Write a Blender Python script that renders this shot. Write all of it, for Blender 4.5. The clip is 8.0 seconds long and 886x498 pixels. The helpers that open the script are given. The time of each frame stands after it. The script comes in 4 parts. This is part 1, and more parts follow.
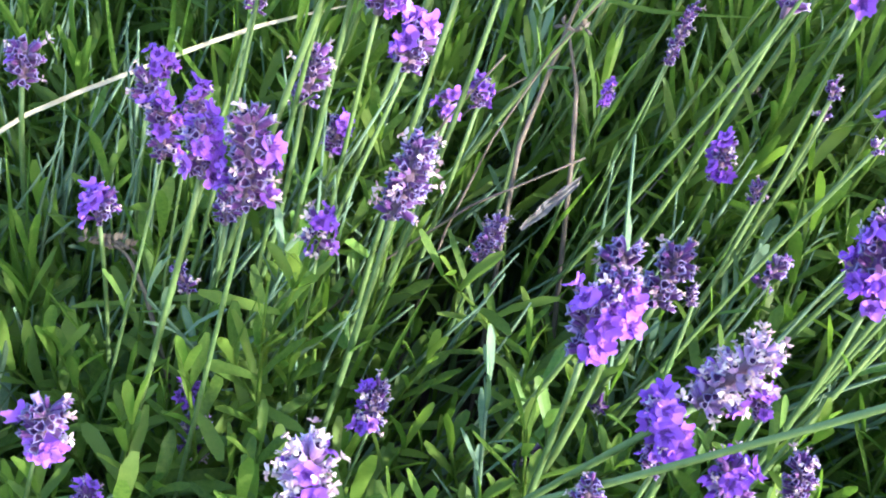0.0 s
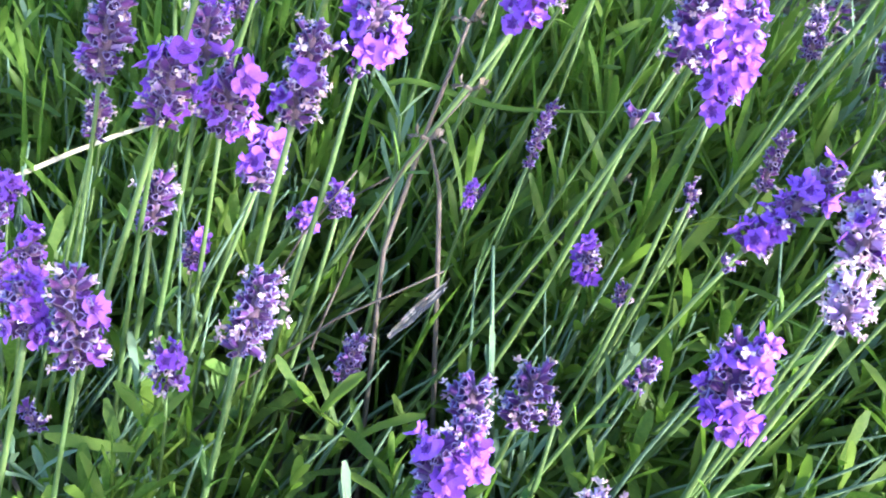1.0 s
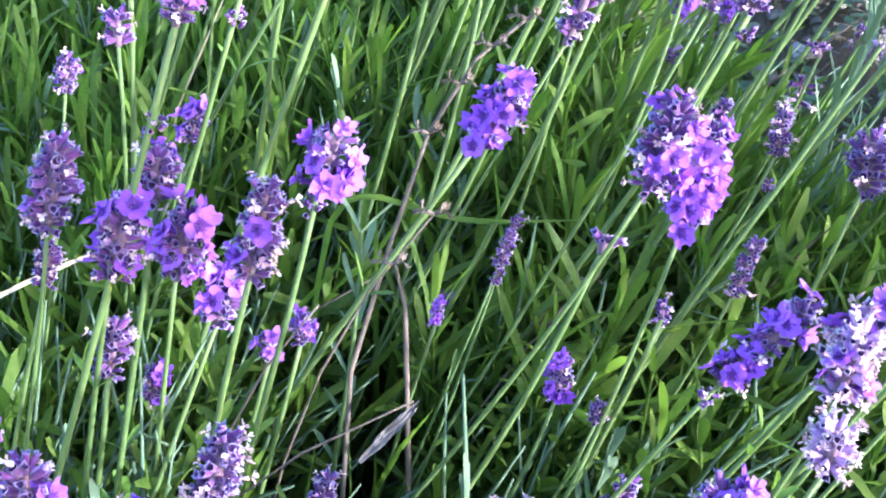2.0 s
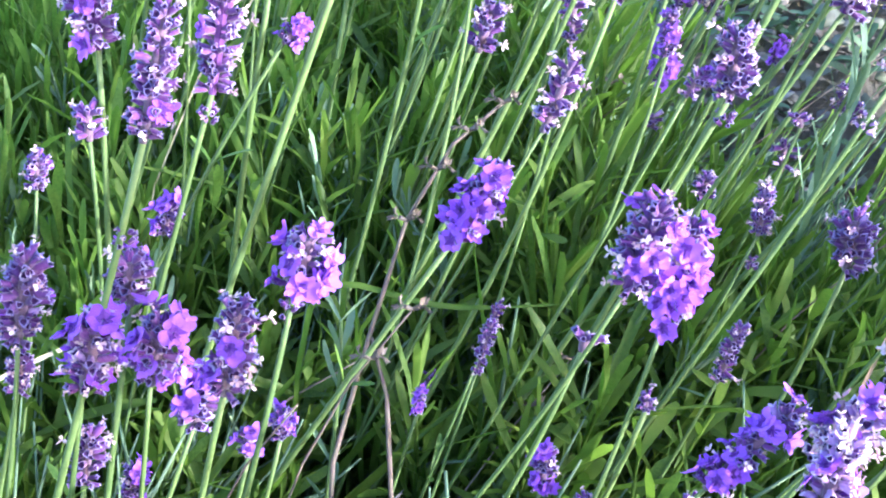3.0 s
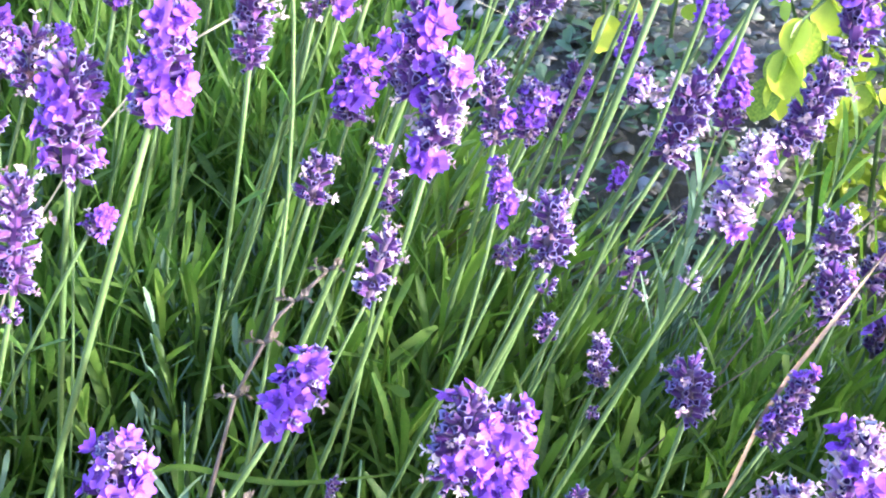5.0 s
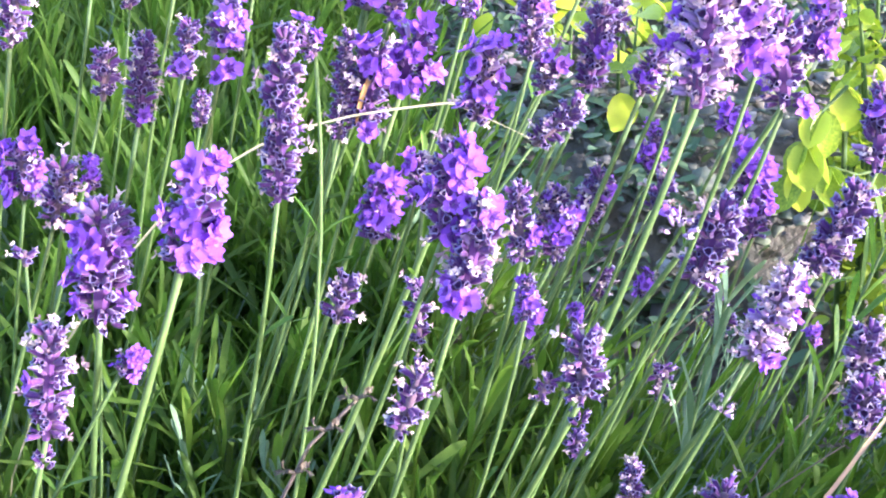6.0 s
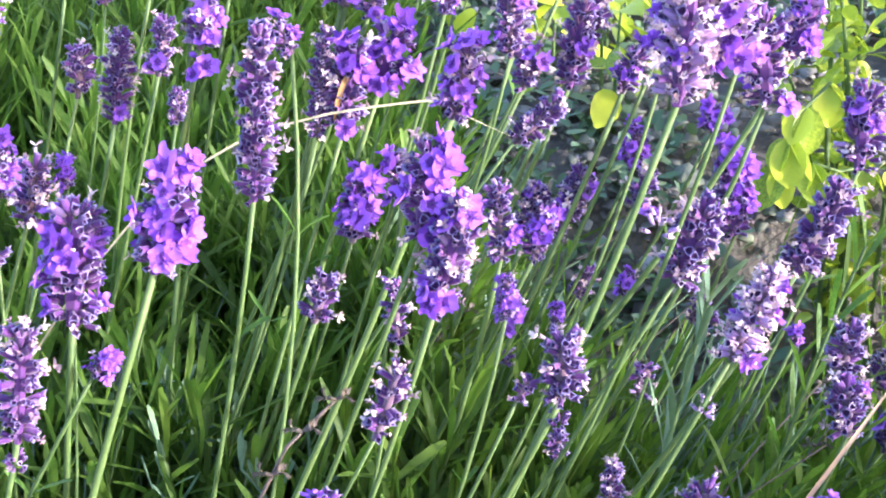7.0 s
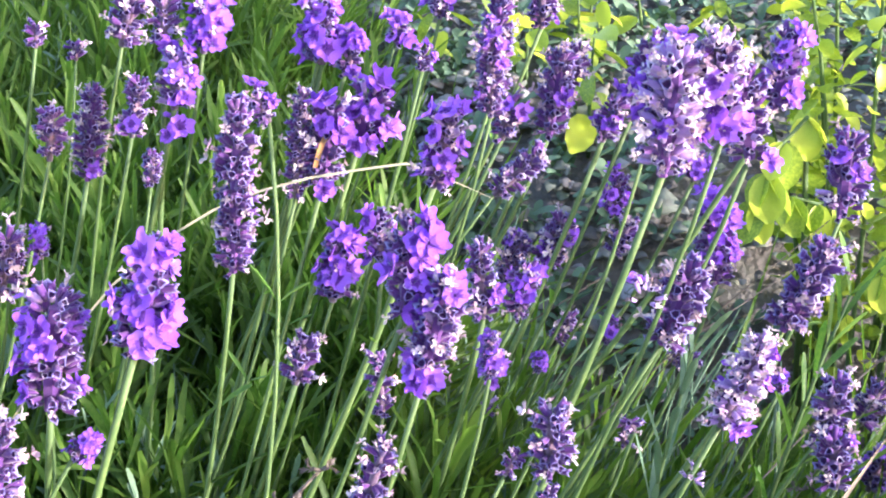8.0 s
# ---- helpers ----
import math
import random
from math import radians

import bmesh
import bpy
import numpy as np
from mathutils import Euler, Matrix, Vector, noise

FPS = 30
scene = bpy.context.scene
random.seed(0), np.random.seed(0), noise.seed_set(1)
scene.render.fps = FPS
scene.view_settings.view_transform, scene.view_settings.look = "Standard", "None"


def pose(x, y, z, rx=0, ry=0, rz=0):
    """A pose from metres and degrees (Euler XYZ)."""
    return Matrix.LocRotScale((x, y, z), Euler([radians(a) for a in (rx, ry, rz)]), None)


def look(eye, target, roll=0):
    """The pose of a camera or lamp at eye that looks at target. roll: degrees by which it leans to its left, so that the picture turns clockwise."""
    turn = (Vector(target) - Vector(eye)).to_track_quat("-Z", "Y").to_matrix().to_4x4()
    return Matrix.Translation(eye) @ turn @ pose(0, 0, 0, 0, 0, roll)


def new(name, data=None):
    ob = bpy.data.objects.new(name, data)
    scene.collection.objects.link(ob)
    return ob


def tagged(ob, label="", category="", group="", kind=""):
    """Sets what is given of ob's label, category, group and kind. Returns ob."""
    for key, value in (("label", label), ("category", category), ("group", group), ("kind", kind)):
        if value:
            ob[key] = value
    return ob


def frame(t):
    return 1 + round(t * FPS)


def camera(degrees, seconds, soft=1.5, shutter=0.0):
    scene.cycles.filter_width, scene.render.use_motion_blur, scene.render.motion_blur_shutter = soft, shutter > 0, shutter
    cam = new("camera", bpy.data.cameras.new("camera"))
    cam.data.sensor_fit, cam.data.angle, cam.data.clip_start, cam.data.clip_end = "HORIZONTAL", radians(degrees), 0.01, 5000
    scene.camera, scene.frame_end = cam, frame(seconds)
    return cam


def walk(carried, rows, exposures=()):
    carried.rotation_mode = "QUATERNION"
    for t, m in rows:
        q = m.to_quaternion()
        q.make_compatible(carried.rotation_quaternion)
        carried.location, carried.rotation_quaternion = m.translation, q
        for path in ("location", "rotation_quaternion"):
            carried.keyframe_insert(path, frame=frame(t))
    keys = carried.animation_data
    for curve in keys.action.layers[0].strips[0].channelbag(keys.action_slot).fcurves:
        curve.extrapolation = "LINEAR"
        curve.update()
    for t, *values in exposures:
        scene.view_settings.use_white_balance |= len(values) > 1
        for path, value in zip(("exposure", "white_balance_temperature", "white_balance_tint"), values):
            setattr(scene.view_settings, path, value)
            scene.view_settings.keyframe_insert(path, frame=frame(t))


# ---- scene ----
from itertools import product
from math import cos, sin, pi, tau

cam = camera(36.0, 8.0, 2.0)


def stand(x, y, z, yaw, pitch, roll):
    """A camera pose from its place, its turn to the left, its tilt up and its roll."""
    ahead = Vector((-sin(radians(yaw)) * cos(radians(pitch)), cos(radians(yaw)) * cos(radians(pitch)), sin(radians(pitch))))
    eye = Vector((x, y, z))
    return look(eye, eye + ahead, roll)


PATH = [
    (0.0, stand(-0.0223, -0.0669, 0.3334, 5.32, -33.55, 3.71)),
    (0.5, stand(-0.0073, -0.0536, 0.3437, 3.56, -33.62, 2.93)),
    (1.0, stand(-0.0034, -0.0421, 0.3536, 2.69, -33.31, 2.56)),
    (1.5, stand(-0.0045, -0.0287, 0.3647, 1.88, -33.20, 1.76)),
    (1.7, stand(-0.0047, -0.0241, 0.3686, 1.65, -33.08, 1.31)),
    (2.8, stand(-0.0015, -0.0054, 0.3835, 0.48, -32.95, -0.09)),
    (3.0, stand(-0.0015, -0.0032, 0.3871, 0.77, -32.56, -0.16)),
    (3.5, stand(0.0000, 0.0000, 0.3900, -0.63, -31.91, -0.06)),
    (4.0, stand(0.0176, 0.0044, 0.3921, -1.92, -31.93, -0.66)),
    (4.2, stand(0.0214, 0.0078, 0.3935, -2.70, -31.97, -0.77)),
    (5.3, stand(0.0221, 0.0235, 0.4148, -3.41, -30.52, -1.48)),
    (5.5, stand(0.0199, 0.0250, 0.4161, -3.47, -30.23, -1.60)),
    (6.0, stand(0.0184, 0.0326, 0.4296, -2.97, -29.37, -2.52)),
    (6.5, stand(0.0178, 0.0331, 0.4306, -3.15, -28.83, -2.62)),
    (7.0, stand(0.0206, 0.0363, 0.4288, -3.62, -29.63, -2.26)),
    (7.5, stand(0.0221, 0.0389, 0.4307, -4.28, -29.62, -2.32)),
    (8.0, stand(0.0193, 0.0495, 0.4417, -5.03, -29.90, -2.56)),
]
walk(cam, PATH, [(0.0, 2.72, 5450, 28), (1.0, 2.76, 5250, 32), (3.5, 2.9, 5180, 36), (5.5, 2.76, 5400, 37), (8.0, 2.46, 5600, 38)])

# ---- world and sun ----
world = bpy.data.worlds.new("world")
scene.world = world
world.use_nodes = True
wt = world.node_tree
wt.nodes.clear()
sky = wt.nodes.new("ShaderNodeTexSky")
sky.sky_type, sky.sun_disc = "NISHITA", False
SUN_UP, SUN_SIDE = radians(12), radians(-29)  # height of the sun; its turn from +x towards +y
sun_way = Vector((cos(SUN_UP) * cos(SUN_SIDE), cos(SUN_UP) * sin(SUN_SIDE), sin(SUN_UP)))
sky.dust_density = 2.0
sky.sun_elevation, sky.sun_rotation = SUN_UP, math.atan2(sun_way.x, sun_way.y)
wb = wt.nodes.new("ShaderNodeBackground")
wb.inputs["Strength"].default_value = 0.15
wo = wt.nodes.new("ShaderNodeOutputWorld")
wt.links.new(sky.outputs[0], wb.inputs["Color"])
wt.links.new(wb.outputs[0], wo.inputs["Surface"])
sun = new("sun", bpy.data.lights.new("sun", "SUN"))
sun.data.energy, sun.data.angle, sun.data.color = 2.0, radians(1.0), (1.0, 0.93, 0.80)
sun.matrix_world = look(sun_way * 5, (0, 0, 0))

# ---- materials ----


class Nodes:
    """A small helper that strings shader nodes together."""

    def __init__(self, name):
        self.mat = bpy.data.materials.new(name)
        self.mat.use_nodes = True
        self.t = self.mat.node_tree
        self.t.nodes.clear()

    def add(self, kind, **inputs):
        n = self.t.nodes.new("ShaderNode" + kind)
        for key, value in inputs.items():
            key = key.replace("_", " ")
            if isinstance(value, bpy.types.NodeSocket):
                self.t.links.new(value, n.inputs[key])
            else:
                n.inputs[key].default_value = value
        return n

    def ramp(self, fac, stops):
        n = self.t.nodes.new("ShaderNodeValToRGB")
        e = n.color_ramp.elements
        e[0].position, e[0].color = stops[0][0], (*stops[0][1], 1)
        e[1].position, e[1].color = stops[1][0], (*stops[1][1], 1)
        for p, c in stops[2:]:
            k = e.new(p)
            k.color = (*c, 1)
        self.t.links.new(fac, n.inputs[0])
        return n.outputs[0]

    def mix(self, fac, a, b, mode="MIX"):
        n = self.t.nodes.new("ShaderNodeMix")
        n.data_type, n.blend_type = "RGBA", mode
        for k, v in ((0, fac), (6, a), (7, b)):
            if isinstance(v, bpy.types.NodeSocket):
                self.t.links.new(v, n.inputs[k])
            else:
                n.inputs[k].default_value = (*v, 1) if isinstance(v, tuple) else v
        return n.outputs[2]

    def done(self, colour, rough=0.5, bump=None, strength=0.3, distance=0.0005, thin=0.0, thin_tint=(1, 1, 1), sheen=0.0, spec=0.4):
        p = self.add("BsdfPrincipled", Base_Color=colour, Roughness=rough)
        p.inputs["Specular IOR Level"].default_value = spec
        p.inputs["Sheen Weight"].default_value = sheen
        if bump is not None:
            b = self.add("Bump", Height=bump, Strength=strength, Distance=distance)
            self.t.links.new(b.outputs[0], p.inputs["Normal"])
        shader = p.outputs[0]
        if thin:
            tint = self.mix(1.0, colour, thin_tint, "MULTIPLY")
            tr = self.add("BsdfTranslucent", Color=tint)
            m = self.add("MixShader", Fac=thin)
            self.t.links.new(shader, m.inputs[1])
            self.t.links.new(tr.outputs[0], m.inputs[2])
            shader = m.outputs[0]
        o = self.add("OutputMaterial")
        self.t.links.new(shader, o.inputs["Surface"])
        return self.mat


def noise_at(n, scale, detail=3.0, kind="Object", rough=0.6):
    co = n.add("TexCoord")
    t = n.add("TexNoise", Vector=co.outputs[kind], Scale=scale, Detail=detail, Roughness=rough)
    return t.outputs[0]


def leaf_material(name, dark, mid, light, thin=0.45, rough=0.5, island=True):
    n = Nodes(name)
    rnd = n.add("NewGeometry").outputs["Random Per Island"] if island else n.add("ObjectInfo").outputs["Random"]
    base = n.ramp(rnd, [(0.0, dark), (0.5, mid), (1.0, light)])
    fine = noise_at(n, 900, 3)
    broad = noise_at(n, 60, 2)
    c = n.mix(n.ramp(fine, [(0.35, (0.0, 0.0, 0.0)), (0.7, (1.0, 1.0, 1.0))]), base, n.mix(0.5, base, light))
    c = n.mix(n.ramp(broad, [(0.58, (0, 0, 0)), (0.85, (0.45, 0.45, 0.45))]), c, (0.21, 0.28, 0.06))
    return n.done(c, rough, bump=fine, strength=0.35, distance=0.0004, thin=thin, thin_tint=(0.86, 1.0, 0.5), spec=0.35)


LEAF = leaf_material("lavender_leaf", (0.075, 0.165, 0.022), (0.125, 0.240, 0.030), (0.21, 0.34, 0.045), thin=0.58)
LEAF_PART = leaf_material("lavender_leaf_near", (0.065, 0.17, 0.028), (0.12, 0.27, 0.042), (0.21, 0.37, 0.06), island=False)
GREY_LEAF = leaf_material("grey_lavender_leaf", (0.09, 0.17, 0.09), (0.13, 0.23, 0.12), (0.18, 0.29, 0.15), thin=0.2, rough=0.75)
GRASS = leaf_material("grass", (0.065, 0.150, 0.020), (0.108, 0.215, 0.028), (0.175, 0.295, 0.040), thin=0.62)
GOLD_LEAF = leaf_material("golden_leaf", (0.11, 0.22, 0.010), (0.32, 0.47, 0.018), (0.58, 0.68, 0.035), thin=0.25, rough=0.4, island=False)
GOLD_INNER = leaf_material("golden_leaf_inside", (0.11, 0.22, 0.010), (0.32, 0.47, 0.018), (0.58, 0.68, 0.035), thin=0.25, rough=0.4)


def stem_material(name, a, b, rough=0.6):
    n = Nodes(name)
    rnd = n.add("ObjectInfo").outputs["Random"]
    fine = noise_at(n, 500, 4)
    c = n.mix(rnd, a, b)
    c = n.mix(n.ramp(fine, [(0.4, (0, 0, 0)), (0.75, (0.7, 0.7, 0.7))]), c, n.mix(0.35, c, (0.22, 0.30, 0.10)))
    return n.done(c, rough, bump=fine, strength=0.3, distance=0.0003)


STEM = stem_material("green_stem", (0.064, 0.132, 0.028), (0.108, 0.188, 0.046))
WOOD = stem_material("grey_brown_twig", (0.10, 0.075, 0.055), (0.17, 0.14, 0.11), 0.85)
STRAW = stem_material("dry_straw", (0.42, 0.40, 0.22), (0.48, 0.45, 0.28), 0.6)


ASH = stem_material("ash_grey_dry_leaf", (0.13, 0.125, 0.12), (0.19, 0.185, 0.18), 0.9)
RUST = stem_material("orange_tan_dry_leaf", (0.36, 0.18, 0.06), (0.42, 0.23, 0.08), 0.7)
TAN = stem_material("tan_straw", (0.30, 0.22, 0.13), (0.36, 0.27, 0.17), 0.7)


def calyx_material(name, low, mid, tip, island=False):
    """Downy tube: grey foot, dusky violet body, blue-grey fringed rim round a mouth with its shade painted in."""
    n = Nodes(name)
    rnd = n.add("NewGeometry").outputs["Random Per Island"] if island else n.add("ObjectInfo").outputs["Random"]
    fine = noise_at(n, 900 if island else 3.5, 3)
    h = n.t.nodes.new("ShaderNodeAttribute")
    h.attribute_name = "along"
    body = n.mix(n.ramp(rnd, [(0.0, (0, 0, 0)), (1.0, (0.55, 0.55, 0.55))]), mid, tuple(1.5 * v + 0.03 for v in mid))
    body = n.mix(n.ramp(fine, [(0.50, (0, 0, 0)), (0.75, (0.18, 0.18, 0.18))]), body, tip)
    c = n.mix(n.ramp(h.outputs["Fac"], [(0.0, (1, 1, 1)), (0.28, (0, 0, 0))]), body, low)
    c = n.mix(n.ramp(h.outputs["Fac"], [(0.76, (0, 0, 0)), (0.89, (1, 1, 1))]), c, tip)
    # shade of the hollow mouth, painted near-black on the inner ring
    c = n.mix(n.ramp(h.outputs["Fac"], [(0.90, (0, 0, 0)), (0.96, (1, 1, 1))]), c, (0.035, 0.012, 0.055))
    return n.done(c, 0.75, bump=fine, strength=0.6, distance=0.0004, sheen=0.25, spec=0.12)


DUSK = (0.15, 0.10, 0.13), (0.088, 0.027, 0.130), (0.29, 0.26, 0.51)
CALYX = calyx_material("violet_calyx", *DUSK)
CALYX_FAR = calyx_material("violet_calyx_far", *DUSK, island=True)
# pale calyces, their colour lifted further to carry some of the sunlight
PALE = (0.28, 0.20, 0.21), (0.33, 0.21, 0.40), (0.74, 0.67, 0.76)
CALYX_PALE = calyx_material("pale_sunlit_calyx", *PALE)
CALYX_PALE_FAR = calyx_material("pale_sunlit_calyx_far", *PALE, island=True)


def petal_material(name, dark, light, island=False):
    n = Nodes(name)
    rnd = n.add("NewGeometry").outputs["Random Per Island"] if island else n.add("ObjectInfo").outputs["Random"]
    fine = noise_at(n, 700, 3)
    c = n.mix(rnd, dark, light)
    c = n.mix(n.ramp(fine, [(0.4, (0, 0, 0)), (0.8, (0.6, 0.6, 0.6))]), c, n.mix(0.5, light, (0.60, 0.36, 0.88)))
    return n.done(c, 0.55, bump=fine, strength=0.3, distance=0.0004, thin=0.35, thin_tint=(0.9, 0.75, 1.0), sheen=0.2, spec=0.25)


PETAL = petal_material("violet_petal", (0.26, 0.066, 0.58), (0.46, 0.195, 0.84))
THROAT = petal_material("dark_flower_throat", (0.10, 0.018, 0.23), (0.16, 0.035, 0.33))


def withered_material(island):
    n = Nodes("withered_petal")
    rnd = n.add("NewGeometry").outputs["Random Per Island"] if island else n.add("ObjectInfo").outputs["Random"]
    fine = noise_at(n, 900, 3)
    c = n.ramp(rnd, [(0.0, (0.36, 0.24, 0.27)), (0.35, (0.58, 0.46, 0.40)), (0.7, (0.78, 0.67, 0.55)), (1.0, (0.88, 0.82, 0.76))])
    c = n.mix(n.ramp(fine, [(0.4, (0, 0, 0)), (0.7, (0.6, 0.6, 0.6))]), c, (0.42, 0.26, 0.42))
    return n.done(c, 0.8, bump=fine, strength=0.5, distance=0.0004, thin=0.2)


WITHERED, WITHERED_FAR = withered_material(False), withered_material(True)


def soil_material():
    n = Nodes("mulched_soil")
    a, b = noise_at(n, 14, 5), noise_at(n, 160, 5)
    c = n.ramp(a, [(0.3, (0.09, 0.09, 0.07)), (0.55, (0.16, 0.16, 0.12)), (0.8, (0.15, 0.19, 0.10))])
    c = n.mix(n.ramp(b, [(0.42, (0, 0, 0)), (0.7, (0.8, 0.8, 0.8))]), c, (0.17, 0.16, 0.13))
    return n.done(c, 0.95, bump=b, strength=0.8, distance=0.006, spec=0.15)


def litter_material():
    n = Nodes("bark_chips_and_dry_leaves")
    rnd = n.add("NewGeometry").outputs["Random Per Island"]
    fine = noise_at(n, 220, 4)
    c = n.ramp(rnd, [(0.0, (0.12, 0.115, 0.09)), (0.35, (0.20, 0.195, 0.15)), (0.6, (0.18, 0.23, 0.13)), (0.9, (0.28, 0.28, 0.22)), (1.0, (0.42, 0.42, 0.38))])
    c = n.mix(n.ramp(fine, [(0.4, (0, 0, 0)), (0.7, (0.5, 0.5, 0.5))]), c, (0.10, 0.095, 0.08))
    return n.done(c, 0.85, bump=fine, strength=0.5, distance=0.001)


SOIL, LITTER = soil_material(), litter_material()

# ---- builders ----


def mesh_of(name, verts, faces, material, smooth=True, along=None):
    me = bpy.data.meshes.new(name)
    me.from_pydata([tuple(v) for v in verts], [], faces)
    me.materials.append(material)
    if smooth:
        me.polygons.foreach_set("use_smooth", [True] * len(me.polygons))
    if along is not None:
        me.attributes.new("along", "FLOAT", "POINT").data.foreach_set("value", list(along))
    me.update()
    return me


def child(name, me, parent, local=None, label=""):
    ob = new(name, me)
    ob.parent = parent
    if local is not None:
        ob.matrix_local = local
    return tagged(ob, label=label) if label else ob


def tube(points, radii, sides=6, cap=True):
    """A tapered tube along a chain of points: vertices and faces."""
    verts, faces = [], []
    pts = [Vector(p) for p in points]
    for i, p in enumerate(pts):
        way = (pts[min(i + 1, len(pts) - 1)] - pts[max(i - 1, 0)]).normalized()
        side = way.cross(Vector((0.31, 0.95, 0.05))).normalized()
        up = way.cross(side)
        for k in range(sides):
            a = tau * k / sides
            verts.append(p + (side * cos(a) + up * sin(a)) * radii[i])
    for i in range(len(pts) - 1):
        for k in range(sides):
            a, b = i * sides + k, i * sides + (k + 1) % sides
            faces.append((a, b, b + sides, a + sides))
    if cap:
        faces.append(tuple(range(sides))[::-1])
        faces.append(tuple(range((len(pts) - 1) * sides, len(pts) * sides)))
    return verts, faces


def bend(a, b, c, steps):
    """Points on a curve from a over the control point b to c."""
    a, b, c = Vector(a), Vector(b), Vector(c)
    out = []
    for i in range(steps + 1):
        s = i / steps
        out.append(a * (1 - s) ** 2 + b * 2 * s * (1 - s) + c * s * s)
    return out


def blade_shape(points, widths, up=(0, 0, 1), fold=0.25, thick=0.0):
    """A leaf along a chain of points: a shallow gutter with a midrib, and a lower skin when thick."""
    verts, faces = [], []
    pts = [Vector(p) for p in points]
    for i, p in enumerate(pts):
        way = (pts[min(i + 1, len(pts) - 1)] - pts[max(i - 1, 0)]).normalized()
        side = way.cross(Vector(up))
        side = side.normalized() if side.length > 1e-4 else Vector((1, 0, 0))
        top = side.cross(way)
        w = widths[i]
        verts += [p - side * w + top * w * fold, p - top * thick * w, p + side * w + top * w * fold]
        if i:
            a, b = 3 * i - 3, 3 * i
            faces += [(a, a + 1, b + 1, b), (a + 1, a + 2, b + 2, b + 1)]
    return verts, faces


def merge(parts):
    verts, faces = [], []
    for v, f in parts:
        n = len(verts)
        verts += list(v)
        faces += [tuple(i + n for i in q) for q in f]
    return verts, faces


def moved(shape, m):
    return [m @ Vector(v) for v in shape[0]], shape[1]


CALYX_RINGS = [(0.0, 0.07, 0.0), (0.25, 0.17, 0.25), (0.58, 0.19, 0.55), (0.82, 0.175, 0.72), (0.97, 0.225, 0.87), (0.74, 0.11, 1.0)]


def calyx_shape(seed, sides=6):
    """A ribbed, open tube with a toothed, flaring rim, one unit long, standing on its foot."""
    r = random.Random(seed)
    lean = Vector((r.uniform(-0.12, 0.12), r.uniform(-0.12, 0.12), 0))
    verts, faces = [], []
    for j, (z, rad, _) in enumerate(CALYX_RINGS):
        for k in range(sides):
            a = tau * k / sides
            q = rad * (1 + (0.12 if k % 2 else -0.08) + r.uniform(-0.09, 0.09))
            zz = z
            if j == 4:
                zz += (0.10 if k % 2 else -0.06) + r.uniform(-0.06, 0.06)
                q *= 1.06 if k % 2 else 0.94
            verts.append(Vector((q * cos(a), q * sin(a), zz)) + lean * z * z)
    for j in range(len(CALYX_RINGS) - 1):
        for k in range(sides):
            a, b = j * sides + k, j * sides + (k + 1) % sides
            faces.append((a, b, b + sides, a + sides))
    faces.append(tuple(range((len(CALYX_RINGS) - 1) * sides, len(CALYX_RINGS) * sides)))
    return verts, faces


ALONG = [h for _, _, h in CALYX_RINGS for k in range(6)]


def lobe(turn, size, width, lift, curl, r):
    """One rounded, rumpled petal lobe that spreads from the mouth of the flower."""
    verts, faces = [], []
    steps = [(0.0, 0.36), (0.3, 0.80), (0.62, 1.0), (0.88, 0.90), (1.0, 0.60)]
    twist, dent = r.uniform(-0.6, 0.6), r.uniform(0.02, 0.25)
    for i, (s, w) in enumerate(steps):
        d = 0.10 + s * size
        z = 1.0 + lift * s * size - curl * s * s * size
        for e in (-1, -0.4, 0.4, 1):
            x, y = d - (dent * size * s ** 6 if abs(e) < 0.5 else 0), e * w * width * size * 0.5
            zz = z + (0.30 * size * e * e) + twist * y + r.uniform(-0.06, 0.06) * size
            verts.append((x * cos(turn) - y * sin(turn), x * sin(turn) + y * cos(turn), zz))
    for i in range(len(steps) - 1):
        for k in range(3):
            a = 4 * i + k
            faces.append((a, a + 1, a + 5, a + 4))
    return verts, faces


def corolla_shape(seed):
    """An open two-lipped flower, one unit high and about 1.7 wide; its tube comes first."""
    r = random.Random(seed)
    parts = [tube([(0, 0, 0.0), (0, 0, 0.5), (0.02, 0, 0.98)], [0.10, 0.14, 0.21], 6, False)]
    parts.append(([(0.15 * cos(tau * k / 6), 0.15 * sin(tau * k / 6), 0.86) for k in range(6)], [(0, 1, 2, 3), (0, 3, 4, 5)]))
    wild = 0.5 if seed % 3 == 2 else 0.0
    for turn, size, width, lift, curl in ((0.52, 0.86, 1.22, 0.55, 0.3), (-0.52, 0.86, 1.22, 0.55, 0.3), (1.85, 0.64, 1.3, 0.15, 0.45), (-1.85, 0.64, 1.3, 0.15, 0.45), (pi, 0.66, 1.35, 0.05, 0.5)):
        parts.append(lobe(turn + r.uniform(-0.18, 0.18), size * r.uniform(0.8, 1.15), width, lift + r.uniform(-0.25, 0.35) + wild, curl * r.uniform(0.5, 1.4), r))
    return merge(parts)


